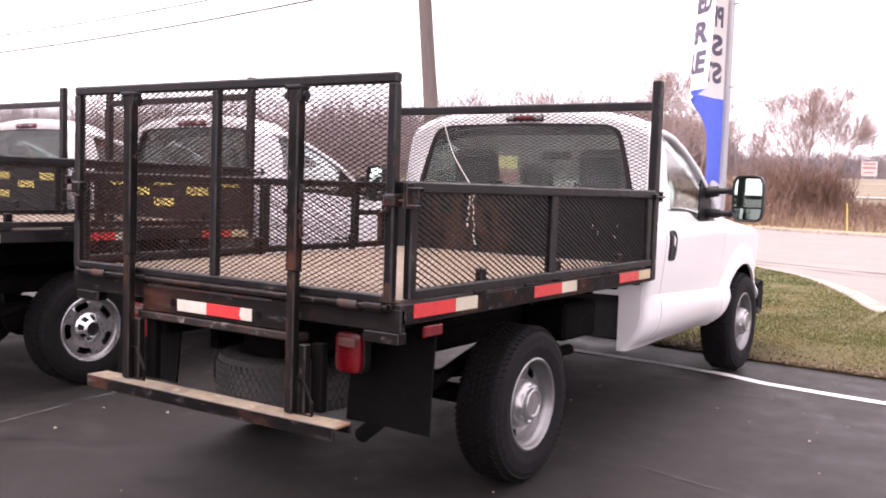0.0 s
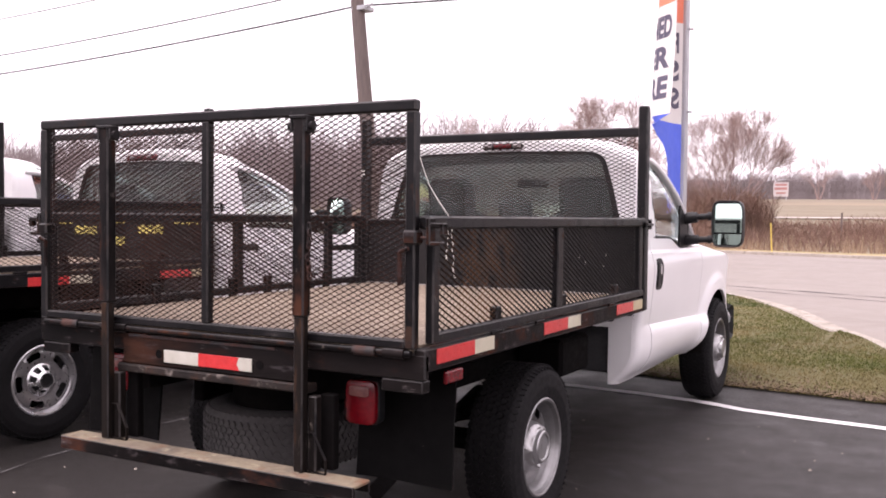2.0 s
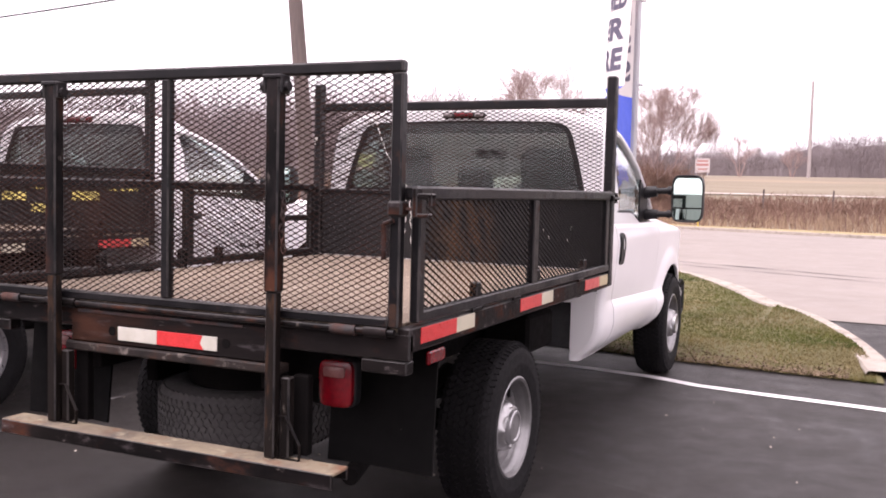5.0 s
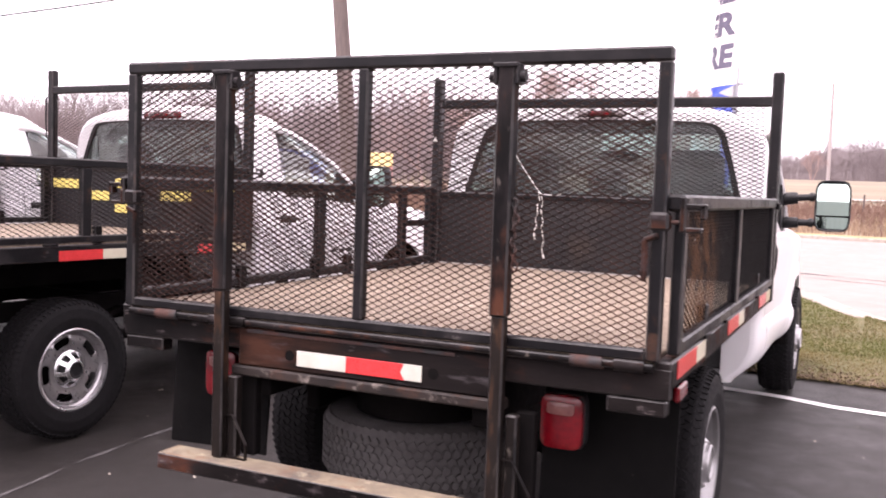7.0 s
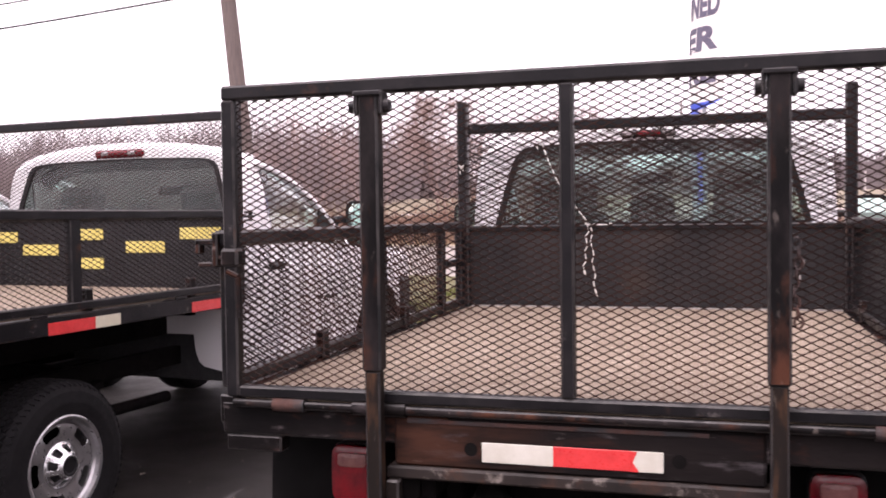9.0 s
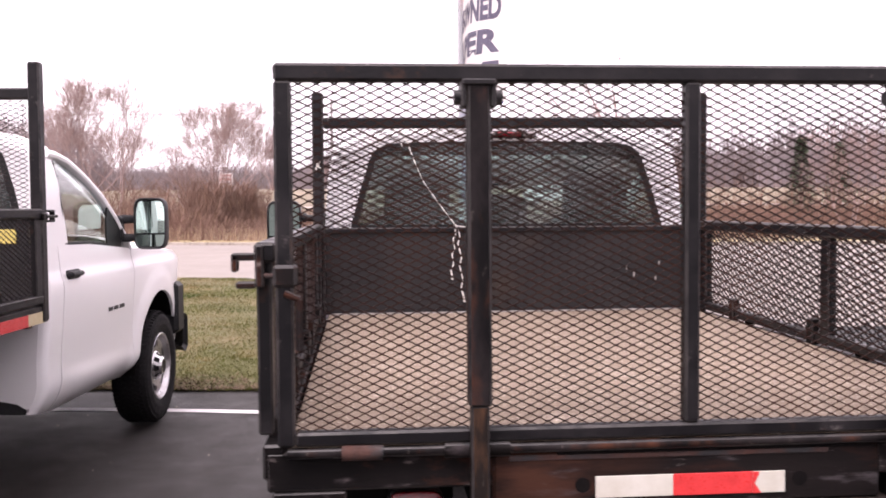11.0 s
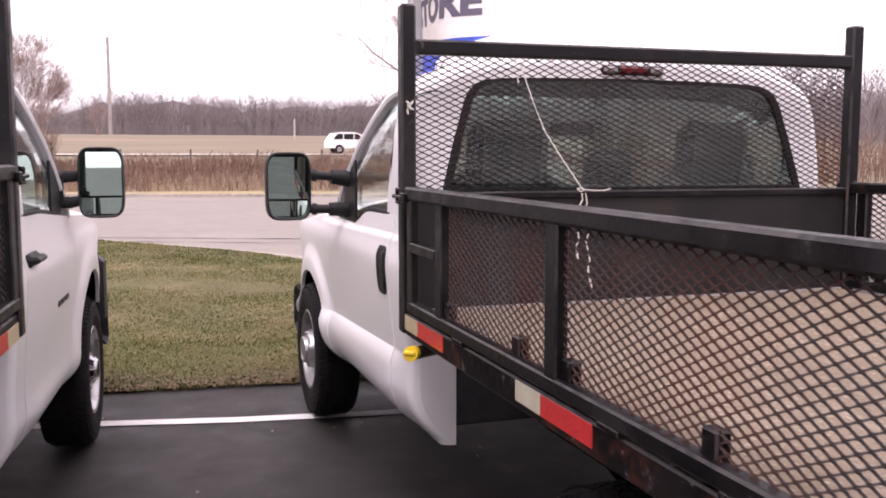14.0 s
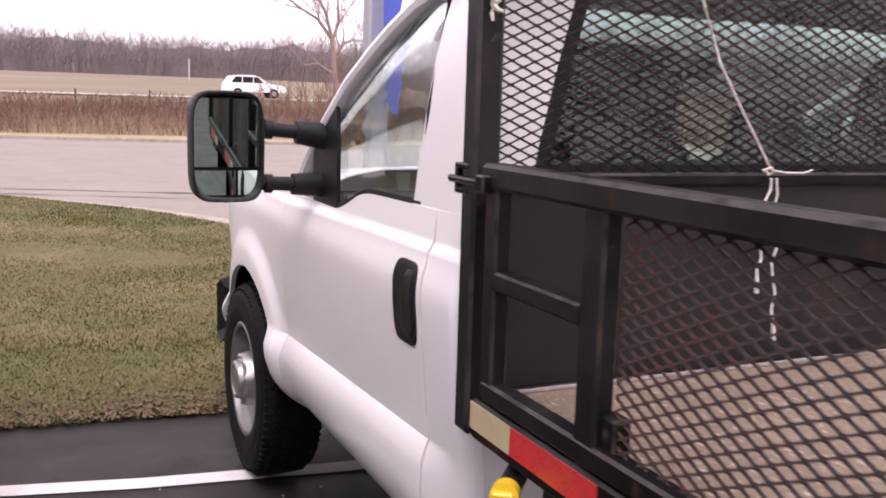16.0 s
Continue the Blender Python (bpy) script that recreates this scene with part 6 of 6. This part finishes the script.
def thicket(name, material, count, seed, xr, yr, hr, label, thick=0.012, lean=0.18, twigs=3, falloff=None):
    """A mass of thin stems with side twigs."""
    rnd = random.Random(seed)
    verts, faces = [], []
    for _ in range(count):
        x, y = rnd.uniform(*xr), rnd.uniform(*yr)
        if y < far_y(x) + 1.0:
            continue
        h = rnd.uniform(*hr) * (0.75 + 0.5 * noise.noise((x * 0.16, y * 0.16, seed)))
        if falloff:
            h *= falloff(x, y)
        if h < 0.1:
            continue
        z = rise(y) - 0.05
        a = rnd.uniform(0, 6.28)
        p = Vector((x, y, z))
        q = p + Vector((math.cos(a) * lean * h, math.sin(a) * lean * h, h))
        limb(verts, faces, p, q, thick, thick * 0.3, 3)
        for _ in range(twigs):
            f = rnd.uniform(0.3, 0.95)
            b = p.lerp(q, f)
            t = rnd.uniform(0, 6.28)
            L = h * rnd.uniform(0.15, 0.4)
            limb(verts, faces, b, b + Vector((math.cos(t) * L * 0.7, math.sin(t) * L * 0.7, L * 0.8)), thick * 0.6, thick * 0.2, 3)
    me = bpy.data.meshes.new(name)
    me.from_pydata(verts, [], faces)
    me.materials.append(material)
    return tagged(new(name, me), label, "brush", kind="stuff")


brush_tan = mk("tan_brush", (0.36, 0.26, 0.17), (0.26, 0.18, 0.12), 0.5, 0.95)
thicket("roadside_brush", twig_red, 16000, 5, (-50, 34), (39.5, 60), (0.6, 1.35), "reddish brown winter brush beyond the road", 0.02, 0.5, 4)
thicket("tree_foot_brush", twig_red, 900, 25, (-9.8, -6.2), (47.6, 50.0), (1.4, 3.4), "dense brush round the foot of the bare tree", 0.018, 0.3, 6)
thicket("tall_brush", twig_red, 5000, 6, (-60, -8.0), (41, 56), (1.2, 3.6), "tall reddish brown winter brush", 0.022, 0.4, 5, lambda x, y: 1.0 if x > -15 else 0.45)
thicket("dry_reeds", brush_tan, 4500, 7, (-40, 30), (38.4, 41.5), (0.35, 1.1), "dry tan reeds at the roadside", 0.010, 0.10, 1)
thicket("right_brush", twig_red, 2500, 15, (9, 70), (38, 52), (1.5, 4.0), "tall brown brush beyond the entrance", 0.022)
thicket("far_woods", wood_far, 17000, 11, (-260, 300), (240, 300), (7.5, 12.5), "distant grey brown leafless woods", 0.055, 0.22, 11, lambda x, y: 0.66 if x < -14 else 1.0)
thicket("left_woods", wood_mid, 9000, 13, (-190, -34), (80, 140), (5.0, 11.5), "grey brown leafless woods behind the trucks", 0.06, 0.16, 9)
thicket("right_woods", wood_far, 5000, 14, (48, 240), (80, 190), (6.0, 12.0), "leafless woods beyond the entrance", 0.07, 0.16, 9)


# the dense understorey behind the stems
def ridge(name, x0, x1, y, h, label, low=None):
    bm = B()
    xs = [x0 + (x1 - x0) * k / 160 for k in range(161)]
    tops = [h * (0.62 if low is not None and x < low else 1.0) * (0.8 + 0.35 * noise.noise((x * 0.05, y, 1.0)) + 0.25 * noise.noise((x * 0.31, y, 4.0)) + 0.15 * noise.noise((x * 1.1, y, 7.0))) for x in xs]
    sheet(bm, [[(x, y - 3 * (1 - f), rise(y) - 0.5 + t * f) for x, t in zip(xs, tops)] for f in (0, 0.4, 0.75, 1.0)] + [[(x, y + 10, rise(y) - 0.5) for x in xs]])
    return tagged(part(name, bm, wood_far), label, "woods", kind="stuff")


ridge("far_understorey", -280, 320, 272, 10.8, "dense grey brown undergrowth of the distant woods", -14)
ridge("left_understorey", -200, -36, 112, 7.4, "dense undergrowth behind the trucks")
ridge("right_understorey", 60, 260, 140, 6.5, "dense undergrowth beyond the entrance")


def spruce(x, y, h, seed):
    rnd = random.Random(seed)
    t = thing("spruce", "dark green spruce tree beyond the entrance", "tree", m=pose(x, y, rise(y) - 0.1))
    bm = cyl(B(), (0, 0, 0), (0, 0, h * 0.95), 0.16, 8, 0.02)
    part("trunk", bm, bark, t)
    verts, faces = [], []
    for k in range(3600):
        f = rnd.random() ** 0.8
        z = h * (0.08 + 0.92 * f)
        r = (1 - f) * h * 0.26 * rnd.uniform(0.25, 1.05) * (0.8 + 0.2 * math.sin(f * 60))
        a = rnd.uniform(0, 6.28)
        c = Vector((r * math.cos(a), r * math.sin(a), z - 0.25 * r))
        s = rnd.uniform(0.08, 0.2)
        k0 = len(verts)
        for i in range(3):
            verts.append(tuple(c + Vector((rnd.uniform(-s, s) + s * math.cos(a), rnd.uniform(-s, s) + s * math.sin(a), rnd.uniform(-s, s) * 0.5))))
        faces.append((k0, k0 + 1, k0 + 2))
    me = bpy.data.meshes.new("crown")
    me.from_pydata(verts, [], faces)
    me.materials.append(spruce_green)
    o = new("crown", me)
    o.parent = t
    return t


spruce(25.5, 52.0, 5.2, 2)
spruce(29.5, 55.0, 5.0, 5)


# ---- poles, wires, signs ----
def utility_pole():
    x, y = -9.26, 14.96
    bm = B()
    sweep(bm, [(0.33, 0.25, 0), (0.14, 0.10, 3.0), (-0.08, -0.05, 6.0), (-0.37, -0.27, 10.5)], [0.19, 0.175, 0.155, 0.13], 16)
    pole = part("utility_pole", bm, pole_wood, m=pose(x, y, 0))
    bm = box(B(), (-1.1, -0.06, 9.6), (1.1, 0.06, 9.72), 0.01)
    part("crossarm", bm, pole_wood, pole)
    bm = B()
    cyl(bm, (0.16, -0.1, 6.2), (0.34, -0.1, 6.28), 0.03, 8)
    box(bm, (-0.18, -0.2, 6.15), (0.18, 0.2, 6.25), 0.01)
    part("wire_bracket", bm, pole_metal, pole)
    return tagged(pole, "weathered brown wooden utility pole", "utility pole")


utility_pole()


def wire(name, p, q, sag, r, label):
    p, q = Vector(p), Vector(q)
    bm = B()
    sweep(bm, [p.lerp(q, k / 40) - Vector((0, 0, sag * 4 * (k / 40) * (1 - k / 40))) for k in range(41)], r, 6)
    return tagged(part(name, bm, wire_black), label, "cable")


wire("cable", (-9.4, 14.9, 6.27), (-50, 14.9, 5.98), 0.76, 0.022, "black cable strung from the wooden pole")
wire("cable", (-9.4, 14.9, 6.80), (-50, 14.9, 6.49), 0.74, 0.018, "thin black cable strung from the wooden pole")
wire("cable", (-9.5, 14.9, 7.78), (-50, 14.9, 7.52), 0.68, 0.014, "thin black cable strung from the wooden pole")
wire("cable", (-9.3, 14.9, 6.27), (35, 16.5, 6.27), 0.42, 0.022, "black cable strung across from the wooden pole")
wire("cable", (-9.4, 14.9, 9.7), (-48, 11.5, 10.2), 0.6, 0.012, "thin black cable strung from the wooden pole")


def far_pole(x, y, h):
    bm = B()
    sweep(bm, [(0, 0, 0), (0, 0, h * 0.5), (0, 0, h)], [0.26, 0.23, 0.17], 10)
    o = part("far_pole", bm, grey_wood, m=pose(x, y, rise(y) - 0.2))
    return tagged(o, "tall thin wooden pole beside the highway", "utility pole")


far_pole(-5.18, 139, 13.7)
wire("far_cable", (-5.1, 139, 17.2), (-150, 139, 17.8), 0.6, 0.028, "thin cable along the highway")
wire("far_cable", (-5.1, 139, 17.2), (150, 139, 17.2), 0.6, 0.028, "thin cable along the highway")
wire("far_cable", (-5.1, 139, 15.8), (-150, 139, 16.4), 0.6, 0.028, "thin cable along the highway")
wire("far_cable", (-5.1, 139, 15.8), (150, 139, 15.8), 0.6, 0.028, "thin cable along the highway")

bm = B()
sweep(bm, [(0.02, 0, 0), (-0.02, 0, 0.6), (-0.05, 0, 1.25)], 0.030, 10)
tagged(part("marker_post", bm, post_yellow, m=pose(-3.98, 37.5, 0.1)), "thin yellow marker post on the verge", "post")

bm = B()
sweep(bm, [(0, 0, 0), (0, 0, 1.1), (0.01, 0, 2.25)], [0.09, 0.085, 0.08], 10)
tagged(part("white_post", bm, faded_board, m=pose(14.26, 100, rise(100) - 0.1)), "short pale post standing far off in the field", "post")

# wire fence in the brush
for k in range(24):
    x = -46 + 3.6 * k
    bm = cyl(B(), (0, 0, 0), (0.03, 0, 1.5), 0.05, 8)
    tagged(part("fence_post", bm, pole_wood, m=pose(x, 52.0, rise(52) - 0.1)), "short dark fence post in the brush", "post", "fence posts")

# roadside board
bm = box(B(), (-1.25, -0.04, 0), (1.25, 0.04, 2.5), 0.02)
sign = part("roadside_board", bm, faded_board, m=pose(-31.0, 210, rise(210) + 0.6) @ Matrix.Scale(1.25, 4))
for k, (w, h) in enumerate(((1.9, 0.3), (2.1, 0.4), (1.6, 0.25))):
    bm = box(B(), (-w / 2, -0.06, 1.9 - 0.7 * k), (w / 2, -0.045, 1.9 - 0.7 * k + h), 0.005)
    part("print_bar", bm, faded_print, sign)
for s in (-1, 1):
    bm = cyl(B(), (s * 0.9, 0, -0.8), (s * 0.9, 0, 0.1), 0.06, 8)
    part("leg", bm, pole_metal, sign)
tagged(sign, "white board with red print beside the highway", "sign")


# far sign in two colours beyond the parked trucks
bm = box(B(), (-1.4, -0.08, 3.26), (1.4, 0.08, 4.5), 0.03)
far_sign = part("far_sign", bm, sign_yellow, m=pose(-39.7, 71.8, 0))
bm = box(B(), (-1.4, -0.10, 2.0), (1.4, 0.10, 3.25), 0.03)
part("lower_panel", bm, faded_print, far_sign, "red lower panel")
for s in (-1, 1):
    bm = cyl(B(), (s * 0.8, 0, rise(71.8) - 0.1), (s * 0.8, 0, 2.02), 0.09, 10)
    part("leg", bm, pole_metal, far_sign)
tagged(far_sign, "tall yellow sign with a red panel on two posts", "sign")


def lamp_pole():
    """A square metal pole on the lawn that carries a cloth banner."""
    bm = B()
    box(bm, (-0.066, -0.066, 0.0), (0.066, 0.066, 7.5), 0.012)
    pole = part("banner_pole", bm, pole_metal, m=pose(0.195, 6.78, 0.05))
    bm = B()
    box(bm, (-0.16, -0.16, 0.0), (0.16, 0.16, 0.10), 0.02)
    part("base_plate", bm, pole_metal, pole)
    for z in (2.55, 3.4, 4.6):
        bm = box(B(), (0.06, -0.012, z), (0.12, 0.012, z + 0.02), 0.003)
        part("bracket", bm, pole_metal, pole)
    return tagged(pole, "square grey metal pole carrying a banner", "pole")


lamp_pole()


# line of the cloth from the pole: it starts towards the lot and bends to the right
BEND = np.linspace(0.0, 1.25, 126)
TURN = np.radians(-102 + 46 * np.clip((BEND - 0.25) / 0.7, 0, 1) ** 1.3)
CLOTH_X = 0.225 + np.cumsum(np.cos(TURN)) * 0.01
CLOTH_Y = 6.72 + np.cumsum(np.sin(TURN)) * 0.01


def drape(u, z, off=0.0):
    """Place of the banner's cloth u metres from the pole at height z, off metres to its front."""
    a = float(np.interp(u, BEND, TURN))
    fold = off + min(1.0, u / 0.2) * (0.03 * math.sin(2.2 * z + 3 * u) + 0.025 * math.sin(8 * u + 0.4 * z))
    return (float(np.interp(u, BEND, CLOTH_X)) + math.sin(a) * fold, float(np.interp(u, BEND, CLOTH_Y)) - math.cos(a) * fold, z)


def banner():
    root = None
    tiers = [("banner", 2.475, 3.51, banner_white, "white banner cloth"), ("blue_tier", 1.60, 2.475, banner_blue, "blue lower cloth"), ("orange_tier", 3.51, 4.68, banner_orange, "orange upper cloth")]
    for nm, z0, z1, m, lab in tiers:
        bm = B()
        rows = []
        for k in range(13):
            z = z0 + (z1 - z0) * k / 12
            wmax = 1.18 if nm != "blue_tier" else 0.34 + 0.84 * ((z - 1.60) / 0.875) ** 6
            rows.append([drape(wmax * j / 28, z + (0.04 * math.sin(5 * j / 28) if nm == "blue_tier" and k == 0 else 0)) for j in range(29)])
        sheet(bm, rows)
        ob = part(nm, bm, m, root, lab if root else "", solid=0.003)
        if root is None:
            root = ob
    for txt, z0, h, wd in (("PRE-OWNED", 3.195, 0.215, 1.04), ("SUPER", 2.907, 0.215, 1.04), ("STORE", 2.625, 0.215, 1.04)):
        cu = bpy.data.curves.new("lettering", "FONT")
        cu.body, cu.size, cu.extrude, cu.offset = txt, 1.0, 0.0, 0.045
        tmp = new("lettering", cu)
        bpy.context.view_layer.update()
        me = bpy.data.meshes.new_from_object(tmp.evaluated_get(bpy.context.evaluated_depsgraph_get()))
        bpy.data.objects.remove(tmp)
        bpy.data.curves.remove(cu)
        bm = B()
        bm.from_mesh(me)
        bpy.data.meshes.remove(me)
        bmesh.ops.triangulate(bm, faces=bm.faces)
        bmesh.ops.subdivide_edges(bm, edges=[e for e in bm.edges if e.calc_length() > 0.12], cuts=2)
        x0, x1 = min(v.co.x for v in bm.verts), max(v.co.x for v in bm.verts)
        y0, y1 = min(v.co.y for v in bm.verts), max(v.co.y for v in bm.verts)
        back = bm.copy()
        for side, lab in ((bm, "black printed words"), (back, "printed words showing through the cloth")):
            for v in side.verts:
                v.co = drape(0.06 + (v.co.x - x0) / (x1 - x0) * wd, z0 + (v.co.y - y0) / (y1 - y0) * h, 0.0045 if side is bm else -0.0045)
            part("lettering", side, letter_black, root, lab)
    return tagged(root, "tall cloth banner, orange, white and blue, with black words", "banner")


banner()


# ---- beyond the view ----
# unseen plain wall, added so that mirrors and glass have something to reflect
bm = box(B(), (-45, -24.4, -1.0), (45, -24.0, 4.6), 0.02)
wall_paint = mk("pale_rendered_wall", (0.46, 0.45, 0.44), (0.40, 0.39, 0.38), 0.6, 0.9, bump=(30, 0.004))
tagged(part("wall_south", bm, wall_paint), "unseen pale wall added behind the lot for reflections", "wall", kind="structure")


# ---- vehicle on the highway ----
def far_car():
    t = thing("sport_utility", "white boxy sport utility car on the highway", "car", m=pose(14.4, 72.0, rise(72) + 0.10, 0, 0, -90))
    side = [(-2.2, 0.45), (-2.28, 0.62), (-2.2, 0.88), (-1.9, 0.98), (-1.15, 1.06), (-0.9, 1.14), (-0.25, 1.58), (0.1, 1.67), (1.2, 1.68), (1.75, 1.60), (2.1, 1.12), (2.2, 0.95), (2.2, 0.45)]
    bm = B()
    sheet(bm, [[(x * s, -y, z) for y, z in side] for x, s in ((0.90, 1), (0.90, 0.4), (0.90, -0.4), (0.90, -1))])
    for s in (1, -1):
        bm.faces.new([bm.verts.new((0.90 * s, -y, z)) for y, z in side])
    body = part("body", bm, white_paint, t)
    for s in (1, -1):
        for a, b, c in ((-0.62, 0.15, -0.12), (0.22, 0.98, 0.22), (1.05, 1.82, 1.05)):
            bm = B()
            e = 1.50 if a > 1 else b
            ring = [(-a, 1.12), (-c, 1.55), (-e, 1.55), (-b, 1.12)]
            sheet(bm, [[(s * 0.912, y, z) for y, z in ring[:2]], [(s * 0.912, y, z) for y, z in ring[3:1:-1]]])
            part("window", bm, black_plastic, body, "dark side window", solid=0.012)
        for y in (-1.35, 1.35):
            bm = cyl(B(), (s * 0.70, -y, 0.36), (s * 0.92, -y, 0.36), 0.36, 24)
            w = part("wheel", bm, tyre_rubber, t)
            bm = cyl(B(), (s * 0.915, -y, 0.36), (s * 0.93, -y, 0.36), 0.20, 20)
            part("rim", bm, rim_silver, w)
    return t


far_car()
